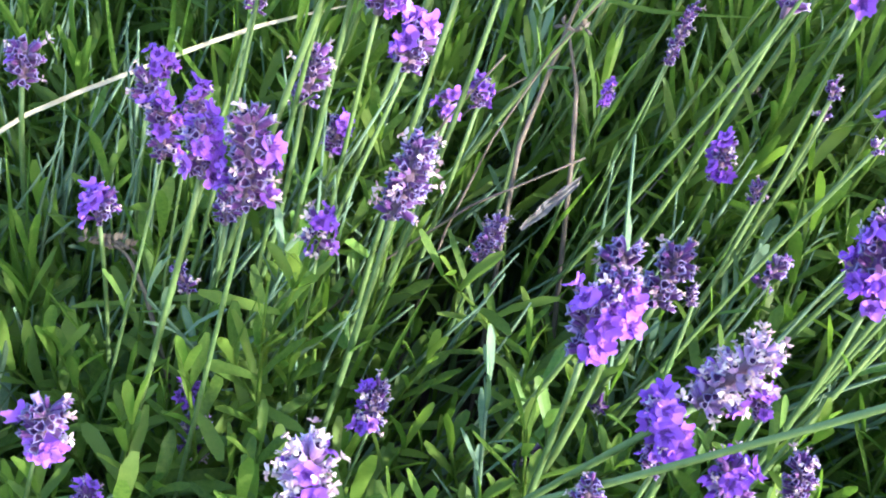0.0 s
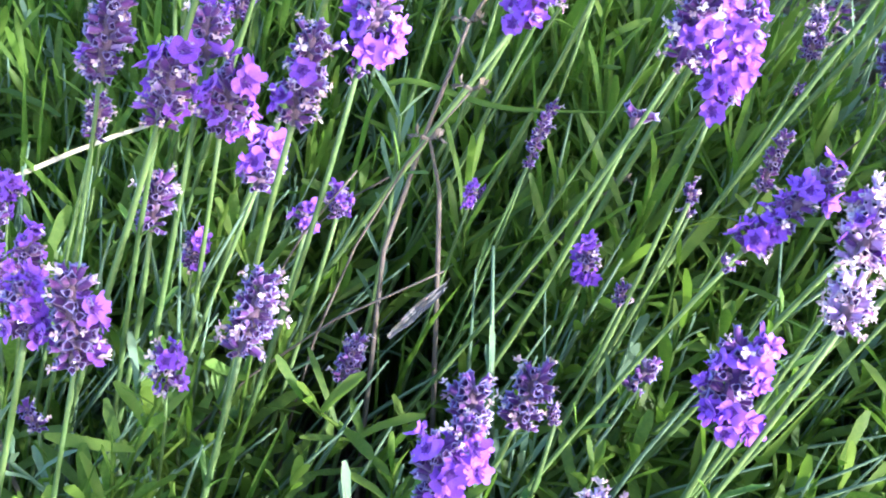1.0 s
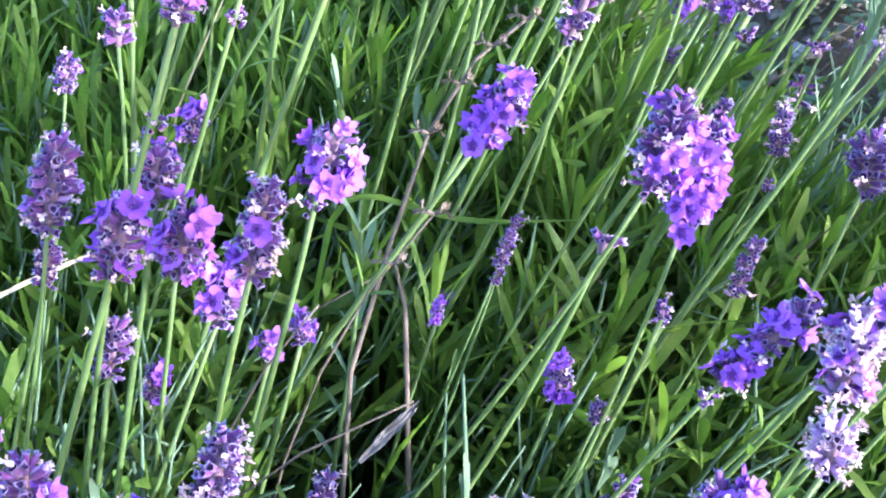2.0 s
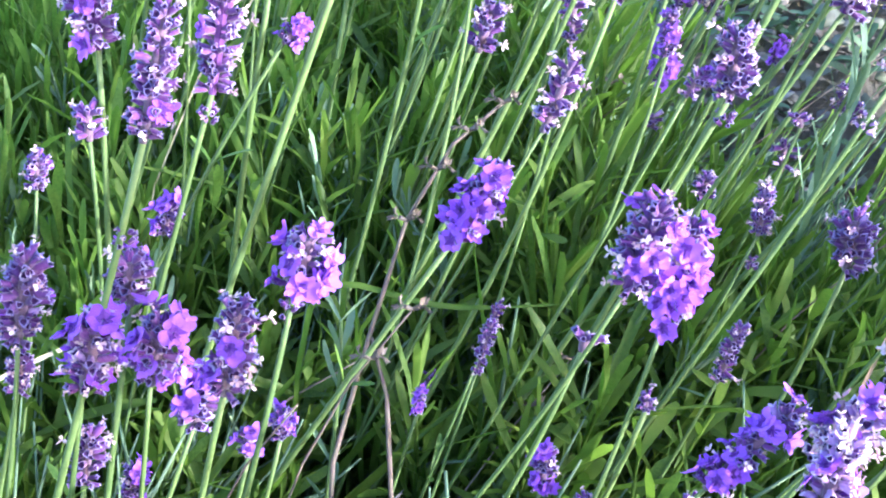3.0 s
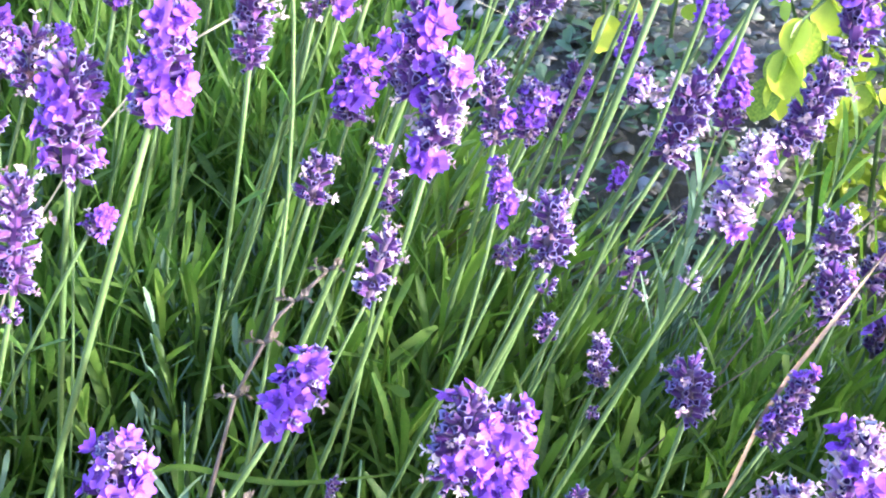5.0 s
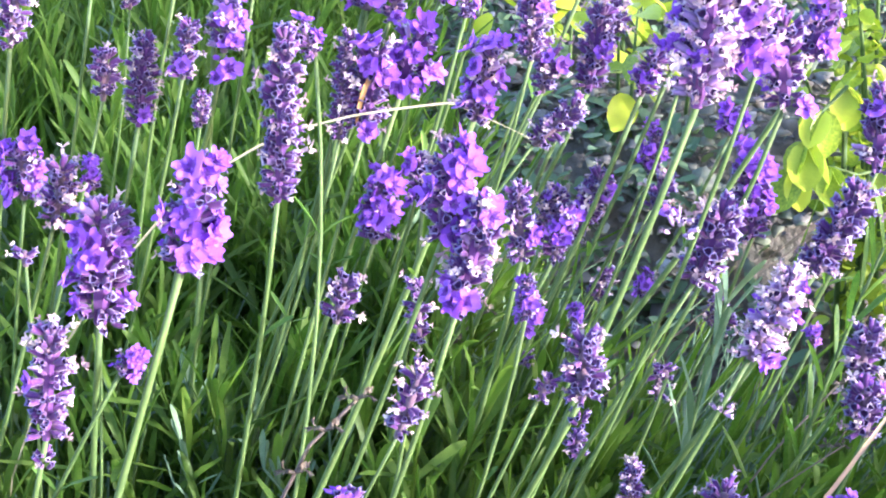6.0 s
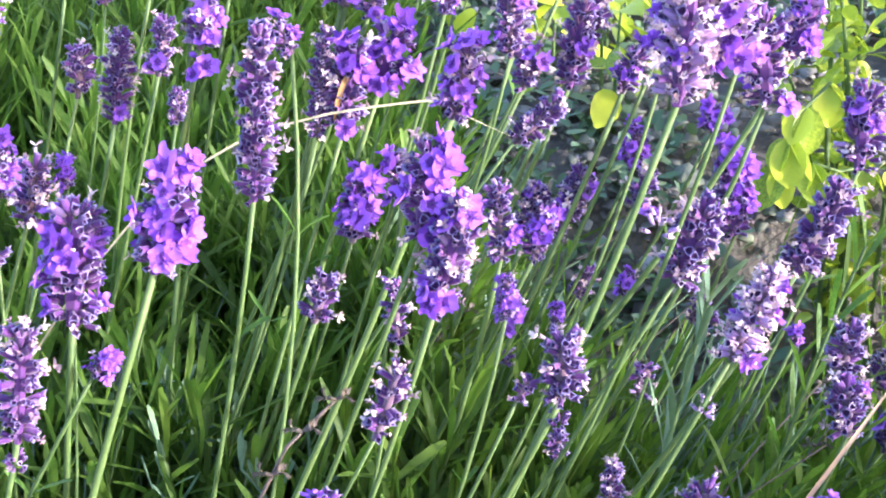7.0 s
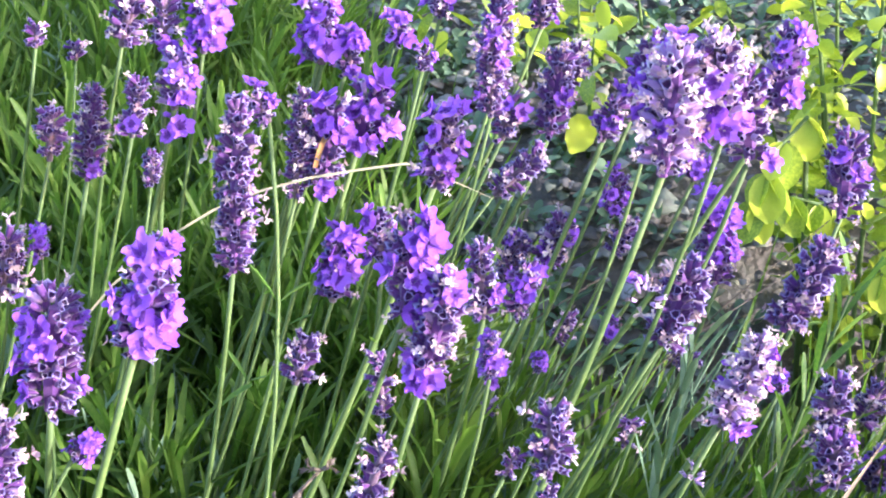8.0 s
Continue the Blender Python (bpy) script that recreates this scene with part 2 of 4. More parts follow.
def withered_shape(seed):
    """A dried flower: a crumpled tube with two or three shrunken, folded lobes."""
    r = random.Random(seed)
    parts = [tube([(0, 0, 0), (0.03, 0.02, 0.4), (-0.02, 0.05, 0.8)], [0.16, 0.24, 0.30], 5)]
    for k in range(3):
        parts.append(lobe(tau * k / 3 + r.uniform(-0.6, 0.6), r.uniform(0.5, 0.8), r.uniform(0.7, 1.1), r.uniform(0.2, 1.6), r.uniform(-0.4, 0.8), r))
    verts, faces = merge(parts)
    return [Vector(v) + Vector((r.uniform(-1, 1), r.uniform(-1, 1), r.uniform(-1, 1))) * 0.07 for v in verts], faces


CALYX_SHAPES = [calyx_shape(k) for k in range(5)]
COROLLA_SHAPES = [corolla_shape(k) for k in range(7)]
WITHERED_SHAPES = [withered_shape(k) for k in range(3)]
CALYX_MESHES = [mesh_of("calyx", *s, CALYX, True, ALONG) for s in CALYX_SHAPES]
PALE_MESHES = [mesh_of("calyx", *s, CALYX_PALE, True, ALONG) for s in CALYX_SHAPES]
COROLLA_MESHES = [mesh_of("corolla", *s, PETAL) for s in COROLLA_SHAPES]
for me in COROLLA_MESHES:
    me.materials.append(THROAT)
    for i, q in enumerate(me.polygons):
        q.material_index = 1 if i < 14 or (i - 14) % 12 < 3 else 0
WITHERED_MESHES = [mesh_of("withered_flower", *s, WITHERED, False) for s in WITHERED_SHAPES]

# kind: share of open flowers, of dried ones, of pale calyces, calyces a whorl, gap of whorls, words
KINDS = {
    "bloom": (0.19, 0.10, 0.08, 11, 0.0037, "violet lavender spike with many open flowers on a green stem"),
    "topbloom": (0.11, 0.30, 0.12, 10, 0.0038, "lavender spike with a few open violet flowers on a green stem"),
    "mixed": (0.06, 0.20, 0.04, 10, 0.0038, "purple lavender spike with scattered open flowers on a green stem"),
    "blue": (0.0, 0.22, 0.05, 11, 0.0037, "blue-violet lavender spike, all closed, on a green stem"),
    "fade": (0.012, 0.24, 0.03, 10, 0.0040, "fading purple lavender spike with dried flowers on a green stem"),
    "pale": (0.07, 0.62, 0.85, 11, 0.0038, "sunlit pale lavender spike with whitish dried tips on a green stem"),
    "bud": (0.0, 0.18, 0.06, 8, 0.0038, "small closed lavender bud on a thin green stem"),
    "budw": (0.0, 0.40, 0.06, 7, 0.0058, "loose dark purple lavender spike with white tips on a green stem"),
    "shade": (0.0, 0.3, 0.2, 8, 0.0056, "purple lavender spike on a green stem, added out of view to cast shade"),
    "sparse": (0.0, 0.22, 0.06, 7, 0.0056, "loose sparse lavender whorl, dark purple, on a thin green stem"),
}
serial = 0


def turned(way, spin=0.0):
    """A turn that lays z along a way."""
    return way.to_track_quat("Z", "Y").to_matrix().to_4x4() @ Matrix.Rotation(spin, 4, "Z")


def stalk(x, y, z, lean, turn, length, width, kind, low=0.0):
    """One lavender flower stalk. x, y, z: foot of the spike; lean and turn of its axis in degrees; sizes in millimetres;
    low: how far under the spike a separate lower whorl sits."""
    global serial
    serial += 1
    r = random.Random(1000 + serial)
    open_share, dry_share, pale_share, ring, gap, words = KINDS[kind]
    foot = Vector((x, y, z))
    axis = Vector((sin(radians(lean)) * cos(radians(turn)), sin(radians(lean)) * sin(radians(turn)), cos(radians(lean))))
    axis = (axis + Vector((0.0, r.uniform(-0.08, 0.14), 0.0))).normalized()
    length, width, low = length / 1000, width / 1000, low / 1000
    if open_share > 0.1:
        # room for the petals that stand out at both ends
        foot, length = foot + axis * length * 0.07, length * 0.86
    # the stem runs down with the lean that stems have there, out of the crown of the bush
    slope = max(0.04, min(0.62, 0.34 + 1.6 * x)) + max(0.0, 0.22 - y) * 4.5 * max(0.0, min(1.0, (x + 0.02) / 0.05))
    slope += r.uniform(-0.13, 0.13) + (0.12 * axis.x / axis.z)
    drift = r.uniform(-0.22, 0.22)
    root = Vector((x - slope * z * 1.05, y - drift * z, 0.0))
    thing = tagged(new("lavender_stalk"), words, "lavender stalk", "lavender flower stalks")
    thing.matrix_world = Matrix.Translation(root)
    thick = r.uniform(0.00044, 0.00076) * (1.2 if width > 0.009 else 0.9) * (1.0 if y < 0.43 else 0.85)
    bow = foot - (axis * 0.35 + Vector((slope, drift, 1.0)).normalized() * 0.65) * z * 0.45
    chain = bend(root, bow + Vector((r.uniform(-1, 1), r.uniform(-1, 1), 0)) * 0.008, foot, 12)
    local = [p - root for p in chain]
    child("stem", mesh_of("stem", *tube(local, [thick * (1.25 - 0.35 * i / len(local)) for i in range(len(local))], 6), STEM), thing)
    # many flowers widen a spike: the calyces are shorter then
    reach = min(width, 0.012) * (0.34 if open_share > 0.1 else 0.44 if ring < 9 else 0.37)
    top = max(0.45 * length, length - 0.85 * reach)
    if kind != "shade" and r.random() < 0.32:
        # a pair of small leaves at a joint of the stem
        i, spin = r.choice((8, 9, 10)), r.uniform(0, tau)
        for half in (0, pi):
            m = Matrix.Translation(local[i]) @ turned((local[i + 1] - local[i]).normalized(), spin + half) @ Matrix.Rotation(radians(r.uniform(25, 60)), 4, "X")
            child("leaf", mesh_of("leaf", *moved(lavender_leaf(r, r.uniform(0.006, 0.013), 0.0009, r.uniform(0.0, 0.3)), m), LEAF_PART), thing)
    core = [foot - root + axis * top * s for s in (0, 0.35, 0.7, 1.0)]
    near = width * length > 2.9e-4 and kind != "shade"
    core_shape = tube(core, [max(thick, 0.09 * width), max(thick, 0.13 * width), max(thick, 0.12 * width), max(thick, 0.08 * width)], 6)
    rings = []
    gap *= 0.68 * min(1.1, max(0.7, width / 0.0095))
    count = max(1, round(top / gap))
    for w in range(count):
        rings.append(((w + 0.55) / count * top, 1.0 - 0.13 * (w / count) ** 3 - 0.18 * (1 - w / count) ** 4))
    if low:
        rings += [(-low, 0.9), (-low + 0.002, 0.7)]
    face, band = r.uniform(0, tau), r.uniform(0.1, 0.9)
    out = max(thick * 0.9, (0.43 if open_share > 0.1 else 0.50) * width - reach)
    calyces, corollas, dried = [], [], []
    for at, size in rings:
        share = at / length
        n = ring + (1 if y < 0.36 else 0) + r.choice((-1, 0, 0, 1)) - (2 if share > 0.85 and count > 2 else 0)
        if at < 0:
            n = 5
        spin = r.uniform(0, tau)
        for k in range(max(3, n)):
            a = spin + tau * k / n + r.uniform(-0.35, 0.35)
            rise = radians(20 + 42 * max(0.0, share) ** 2 + r.uniform(-26, 26))
            if at < 0:
                rise = radians(38 + r.uniform(-18, 18))
            way = Vector((cos(a) * cos(rise), sin(a) * cos(rise), sin(rise)))
            lay = turned(axis)
            way = lay.to_3x3() @ way
            start = foot - root + axis * (at + r.uniform(-0.4, 0.4) * gap) + way * out * size
            long = reach * size * r.uniform(0.72, 1.2) * (0.68 if at < 0 else 1.0)
            fat = max(long, 0.0022) * r.uniform(0.95, 1.25)
            m = Matrix.Translation(start) @ turned(way, r.uniform(0, tau)) @ Matrix.Diagonal((fat, fat, long, 1))
            calyces.append((m, r.random() < pale_share))
            # open flowers come in groups
            pick = r.random() / max(0.25, 1.0 + 0.7 * cos(a - face) + 0.5 * cos(5 * (share - band)))
            if kind == "topbloom":
                pick *= 0.55 if share > 0.6 or share < 0.2 else 1.3
            if pick < open_share:
                s = 0.0036 * r.uniform(0.75, 1.2) * min(1.0, width / 0.0115)
                flip = turned((way + Vector((0, 0, 0.15))).normalized(), r.uniform(-0.6, 0.6))
                corollas.append(Matrix.Translation(start + way * (long - 0.75 * s)) @ flip @ Matrix.Diagonal((s, s, s * 0.8, 1)))
            elif r.random() < dry_share:
                s = long * r.uniform(0.28, 0.52)
                dried.append(Matrix.Translation(start + way * long * 0.9) @ turned(way, r.uniform(0, tau)) @ Matrix.Diagonal((s, s, s, 1)))
    if near:
        head = child("flower_head", mesh_of("flower_head", *core_shape, CALYX, False, [0.5] * len(core_shape[0])), thing)
        for i, (m, pale) in enumerate(calyces):
            child("calyx", (PALE_MESHES if pale else CALYX_MESHES)[i % 5], head, m)
    else:
        # a small spike: its calyces stay one mesh
        shape = merge([moved(CALYX_SHAPES[i % 5], m) for i, (m, pale) in enumerate(calyces)] + [core_shape])
        fringe = merge([moved(WITHERED_SHAPES[i % 3], m) for i, m in enumerate(dried)])
        me = mesh_of("flower_head", *merge([shape, fringe]), CALYX_FAR, True, ALONG * len(calyces) + [0.0] * len(core_shape[0]) + [0.5] * len(fringe[0]))
        me.materials.append(WITHERED_FAR)
        me.materials.append(CALYX_PALE_FAR)
        slots = []
        for i, (m, pale) in enumerate(calyces):
            slots += [2 if pale else 0] * len(CALYX_SHAPES[i % 5][1])
        me.polygons.foreach_set("material_index", slots + [0] * len(core_shape[1]) + [1] * len(fringe[1]))
        head = child("flower_head", me, thing)
    for i, m in enumerate(dried if near else ()):
        child("withered_flower", WITHERED_MESHES[i % 3], head, m)
    for i, m in enumerate(corollas):
        child("corolla", COROLLA_MESHES[(i + serial) % 7], head, m)
    return thing


def lavender_leaf(r, long, wide, droop):
    """One narrow, blunt leaf along +y, rolled at its edges and bent a little to one side."""
    bow = r.uniform(-0.18, 0.18)
    pts = [(bow * long * s * s, long * s, long * (0.12 * s - droop * s * s)) for s in (0, 0.4, 0.8, 1.0)]
    return blade_shape(pts, [wide * w for w in (0.4, 0.85, 1.0, 0.4)], fold=r.uniform(-0.35, 0.55), thick=0.15)


def shoot_shapes(r, height, pairs, leaf, wide, spread):
    """Stem and leaves of an upright leafy shoot; the leaves as a list of shapes."""
    lean = Vector((r.uniform(-0.1, 0.3), r.uniform(-0.2, 0.2), 1)).normalized()
    tip = lean * height
    chain = bend((0, 0, 0), Vector((0, 0, height * 0.55)), tip, 5)
    stem = tube(chain, [0.0010 - 0.0001 * i for i in range(6)], 3, False)
    leaves, spin = [], r.uniform(0, tau)
    for k in range(pairs):
        s = 0.25 + 0.75 * (k + 1) / pairs
        i = min(4, int(s * 5))
        p = chain[i].lerp(chain[i + 1], s * 5 - i) if i < 5 else chain[5]
        spin += pi / 2 + r.uniform(-0.3, 0.3)
        for half in (0, pi):
            size = leaf * r.uniform(0.7, 1.2) * (1.0 if s < 0.85 else 0.7)
            up = radians(spread + r.uniform(-18, 22) + (28 if s > 0.9 else 0))
            m = Matrix.Translation(p) @ Matrix.Rotation(spin + half + r.uniform(-0.25, 0.25), 4, "Z") @ Matrix.Rotation(up, 4, "X") @ Matrix.Rotation(r.uniform(-0.5, 0.5), 4, "Y")
            leaves.append(moved(lavender_leaf(r, size, wide * r.uniform(0.65, 1.3), r.uniform(0.0, 0.3)), m))
    return stem, leaves


def outside(x, y):
    """Uneven outer rim of the bush on the plan."""
    wave = 0.07 * noise.noise(Vector((x * 7, y * 7, 1.7))) + 0.03 * noise.noise(Vector((x * 25, y * 25, 4.2)))
    return (abs(x - 0.03) / 0.46) ** 3 + (abs(y - 0.58) / 0.66) ** 3 > 0.95 + wave * 3.5


def hollow(x, y):
    """Under 1 inside the gap in the leaves, where one looks down to the dark soil."""
    return math.hypot((x + 0.050) / 0.030, (y - 0.262) / 0.078)


def soft_top(x, y):
    """Height of the top of the bush's leaves over the plan."""
    if x < -0.01:
        edge = 1.5
    elif x < 0.05:
        edge = 1.5 - 0.98 * (x + 0.01) / 0.06
    elif x < 0.2:
        edge = 0.52 - 0.6 * (x - 0.05)
    else:
        edge = 0.43
    deep = 0.116 + 0.052 * max(0.0, min(1.0, (y - 0.26) / 0.14))
    fall = max(0.0, min(1.0, (edge - y) / 0.16)) * max(0.0, min(1.0, (0.50 - x) / 0.08))
    return deep * fall ** 0.6 + (0.016 * noise.noise(Vector((x * 22, y * 22, 3.1))) if fall > 0 else 0)


def stuff_from(name, pieces, material, words, category, sharp=False):
    """One mesh of many placed copies. pieces: shape and a list of its poses."""
    all_v, all_f, n = [], [], 0
    for (verts, faces), poses in pieces:
        v = np.array([tuple(p) for p in verts])
        f = np.array([tuple(q) + (-1,) * (6 - len(q)) for q in faces])
        for m in poses:
            a = np.array(m)
            all_v.append(v @ a[:3, :3].T + a[:3, 3])
            all_f.append(np.where(f >= 0, f + n, -1))
            n += len(v)
    verts, faces = np.concatenate(all_v), np.concatenate(all_f)
    me = bpy.data.meshes.new(name)
    me.from_pydata(verts.tolist(), [], [[k for k in q if k >= 0] for q in faces.tolist()])
    me.materials.append(material)
    me.polygons.foreach_set("use_smooth", [not sharp] * len(me.polygons))
    me.update()
    return tagged(new(name, me), words, category, kind="stuff")


# ---- ground ----
def bank(x, y):
    """Height of the ground: level under the bush, then a low mound behind its bare end."""
    a, b = max(0.0, min(1.0, (y - 0.44) / 0.24)), max(0.0, min(1.0, (x + 0.12) / 0.22))
    c = max(0.0, min(1.0, (1.14 - math.hypot(x - 0.25, y - 0.80)) / 0.42))
    return 0.12 * a * a * (3 - 2 * a) * b * b * (3 - 2 * b) * c * c * (3 - 2 * c)


def build_ground():
    """One sheet: fine and uneven near the bush, running out flat to the horizon."""
    xs = sorted(set([-400, -60, -8, -2.5] + [round(-1.2 + 0.04 * i, 3) for i in range(66)] + [2.5, 8, 60, 400]))
    ys = sorted(set([-400, -60, -8, -2] + [round(-0.6 + 0.04 * i, 3) for i in range(71)] + [4, 10, 60, 400]))
    verts, faces = [], []
    for y, x in product(ys, xs):
        near = abs(x) < 1.3 and -0.6 <= y <= 2.2
        verts.append((x, y, bank(x, y) - 0.004 + (0.007 * noise.noise(Vector((x * 7, y * 7, 0))) + 0.003 * noise.noise(Vector((x * 25, y * 25, 5))) if near else 0)))
    w = len(xs)
    for j, i in product(range(len(ys) - 1), range(w - 1)):
        a = j * w + i
        faces.append((a, a + 1, a + w + 1, a + w))
    tagged(new("ground", mesh_of("ground", verts, faces, SOIL)), "dark shaded soil under bark mulch and dry leaves", "ground", kind="structure")


build_ground()


def chip_shape(r):
    """A curled, pointed flake of bark or a dry leaf."""
    long, wide = 1.0, r.uniform(0.25, 0.55)
    pts = [(0, long * (s - 0.5), 0.18 * sin(pi * s)) for s in (0, 0.3, 0.65, 1.0)]
    top = blade_shape(pts, [wide * w for w in (0.25, 0.95, 0.9, 0.15)], fold=r.uniform(-0.4, 0.5))
    under = [Vector(v) - Vector((0, 0, 0.09)) for v in top[0]]
    n = len(under)
    rim = [3 * i for i in range(4)] + [11] + [3 * i + 2 for i in (2, 1, 0)]
    sides = [(rim[k], rim[(k + 1) % 8], rim[(k + 1) % 8] + n, rim[k] + n) for k in range(8)]
    return list(top[0]) + under, list(top[1]) + [tuple(i + n for i in q[::-1]) for q in top[1]] + sides


def scatter_litter():
    r = random.Random(5)
    pieces = [(chip_shape(r), []) for k in range(6)]
    for k in range(13500):
        x, y = r.uniform(-0.15, 0.70), r.uniform(0.38, 1.35)
        far = math.hypot((x - 0.25) / 0.36, (y - 0.80) / 0.44)
        if (x < -0.02 and r.random() < 0.7) or far + 0.35 * noise.noise(Vector((x * 5, y * 5, 2.2))) > r.uniform(0.75, 1.35):
            continue
        s = r.uniform(0.004, 0.011) * (1.7 if r.random() < 0.06 else 1)
        m = Matrix.Translation((x, y, bank(x, y) + r.uniform(-0.001, 0.010))) @ Euler((r.uniform(-0.3, 0.3), r.uniform(-0.3, 0.3), r.uniform(0, tau))).to_matrix().to_4x4() @ Matrix.Scale(s, 4)
        pieces[k % 6][1].append(m)
    stuff_from("leaf_litter", pieces, LITTER, "grey-brown bark chips and dry leaves on shaded soil", "leaf litter")


scatter_litter()


def low_weeds():
    """Small dull leaves of ground cover between the chips."""
    r = random.Random(8)
    pieces = [(moved(lavender_leaf(r, 1.0, 0.28, 0.3), Matrix.Rotation(radians(20), 4, "X")), []) for k in range(4)]
    for k in range(1500):
        x, y = r.uniform(0.0, 0.65), r.uniform(0.48, 1.35)
        if math.hypot((x - 0.26) / 0.36, (y - 0.85) / 0.44) > r.uniform(0.7, 1.25) or noise.noise(Vector((x * 5, y * 5, 9))) < -0.05:
            continue
        for j in range(7):
            m = Matrix.Translation((x + r.uniform(-0.012, 0.012), y + r.uniform(-0.012, 0.012), bank(x, y) + r.uniform(0.0, 0.012))) @ Euler((r.uniform(-0.2, 0.8), 0, r.uniform(0, tau))).to_matrix().to_4x4() @ Matrix.Scale(r.uniform(0.006, 0.013), 4)
            pieces[j % 4][1].append(m)
    stuff_from("ground_cover", pieces, GREY_LEAF, "dull grey-green ground cover leaves among the mulch", "ground cover")


low_weeds()

# ---- the bush: leaves ----


def near_shoot(x, y, seed, grey=False):
    """A leafy shoot with each leaf a piece of its own."""
    r = random.Random(seed)
    top = soft_top(x, y) + r.uniform(-0.006, 0.012)
    stem, leaves = shoot_shapes(r, max(0.04, top), 8, r.uniform(0.013, 0.021), r.uniform(0.0012, 0.0018), 32)
    words = "leafy green lavender shoot with narrow blunt leaves"
    thing = tagged(new("lavender_shoot"), words, "leafy shoot", "leafy lavender shoots")
    thing.location = (x, y, 0.0)
    child("stem", mesh_of("stem", *stem, STEM), thing)
    for shape in leaves:
        child("leaf", mesh_of("leaf", *shape, GREY_LEAF if grey else LEAF_PART), thing)


def bush_leaves():
    r = random.Random(21)
    sorts = (
        ("lavender_foliage", LEAF, 2900, 0.018, 0.00140, 32, -0.05, 0.36, "dense mass of green lavender leaves in the bush"),
        ("lavender_foliage", GRASS, 2300, 0.032, 0.00115, 50, 0.28, 1.0, "dense mass of long narrow green lavender leaves in the bush"),
        ("grey_lavender_foliage", GREY_LEAF, 620, 0.015, 0.0009, 50, -0.05, 1.1, "grey-green young lavender leaves between green ones"),
    )
    for name, mat, count, leaf, wide, spread, y0, y1, words in sorts:
        pieces = []
        for k in range(10):
            stem, leaves = shoot_shapes(r, 0.085, 9, leaf, wide, spread)
            pieces.append((merge([stem] + leaves), []))
        done = 0
        while done < count:
            x, y = r.uniform(-0.42, 0.48), r.uniform(y0, y1)
            if y > 0.62 and r.random() < 0.6:
                continue
            h = soft_top(x, y)
            if h < 0.03 or outside(x, y):
                continue
            # a hollow in the leaves where the bush opens
            if hollow(x, y) < 1.0 and r.random() < 0.95:
                continue
            z = h - 0.085 + (r.uniform(0.006, 0.032) if r.random() < 0.14 else r.uniform(-0.024, 0.006))
            lean = max(0.0, min(0.6, 0.25 + 1.2 * x))
            m = Matrix.Translation((x, y, max(0.0, z))) @ Euler((r.uniform(-0.3, 0.3), lean + r.uniform(-0.3, 0.3), 0)).to_matrix().to_4x4() @ Matrix.Rotation(r.uniform(0, tau), 4, "Z") @ Matrix.Scale(r.uniform(0.8, 1.2), 4)
            pieces[done % 10][1].append(m)
            done += 1
        stuff_from(name, pieces, mat, words, "foliage")


bush_leaves()


def shading_bush():
    """A taller bush towards the sun, out of view, added to shade this one."""
    r = random.Random(61)
    pieces = []
    for k in range(6):
        stem, leaves = shoot_shapes(r, 0.24, 26, 0.030, 0.0015, 45)
        pieces.append((merge([stem] + leaves), []))
    for k in range(60):
        row, y = r.uniform(0.39, 0.57), 1.0
        while y > 0.30 or x < 0.14 + 0.29 * y:
            x = r.uniform(0.19, 0.44)
            y = row - 0.622 * (x + 0.05)
        m = Matrix.Translation((x, y, bank(x, y))) @ Euler((r.uniform(-0.12, 0.12), r.uniform(-0.12, 0.12), r.uniform(0, tau))).to_matrix().to_4x4() @ Matrix.Scale(r.uniform(0.75, 1.05), 4)
        pieces[k % 6][1].append(m)
    stuff_from("neighbour_foliage", pieces, LEAF, "tall dense green lavender bush added out of view to shade this one", "foliage")


shading_bush()


def long_blades():
    """Long thin leaves and headless stems that rise out of the bush and lean one way."""
    r = random.Random(33)
    pieces = []
    for k in range(10):
        tip = Vector((r.uniform(-0.1, 0.3), r.uniform(-0.2, 0.2), 1.0)).normalized()
        pts = bend((0, 0, 0), (r.uniform(-0.08, 0.05), 0, 0.55), tip, 6)
        if k != 4:
            wide = r.uniform(0.005, 0.011)
            pieces.append((blade_shape(pts, [wide * w for w in (0.5, 0.8, 1, 1.1, 1.0, 0.7, 0.1)], up=(0.3, -1, 0.3), fold=0.35, thick=0.2), []))
        else:
            pieces.append((tube(pts, [0.0046 * w for w in (1.1, 1, 1, 0.95, 0.9, 0.8, 0.5)], 5), []))
    for k in range(15000):
        x, y = r.uniform(-0.40, 0.46), r.uniform(0.20, 1.15)
        h = soft_top(x, y)
        if h < 0.03 or outside(x, y) or (y > 0.40 and r.random() < 0.45) or (y < 0.30 and x < 0.2 and r.random() < 0.5) or (hollow(x, y) < 1.0 and r.random() < 0.9):
            continue
        lean = math.atan(max(0.02, min(0.6, 0.34 + 1.6 * x)))
        s = r.uniform(0.085, 0.16) * (1.3 if k % 5 < 2 and y > 0.3 else 1.0)
        m = Matrix.Translation((x, y, 0.0)) @ Euler((r.uniform(-0.2, 0.2), lean + r.uniform(-0.35, 0.35), r.uniform(-1.4, 1.4))).to_matrix().to_4x4() @ Matrix.Scale(s, 4)
        pieces[k % 10][1].append(m)
    stuff_from("long_stems", pieces, GRASS, "long thin green stems and narrow leaves leaning out of the bush", "stems")


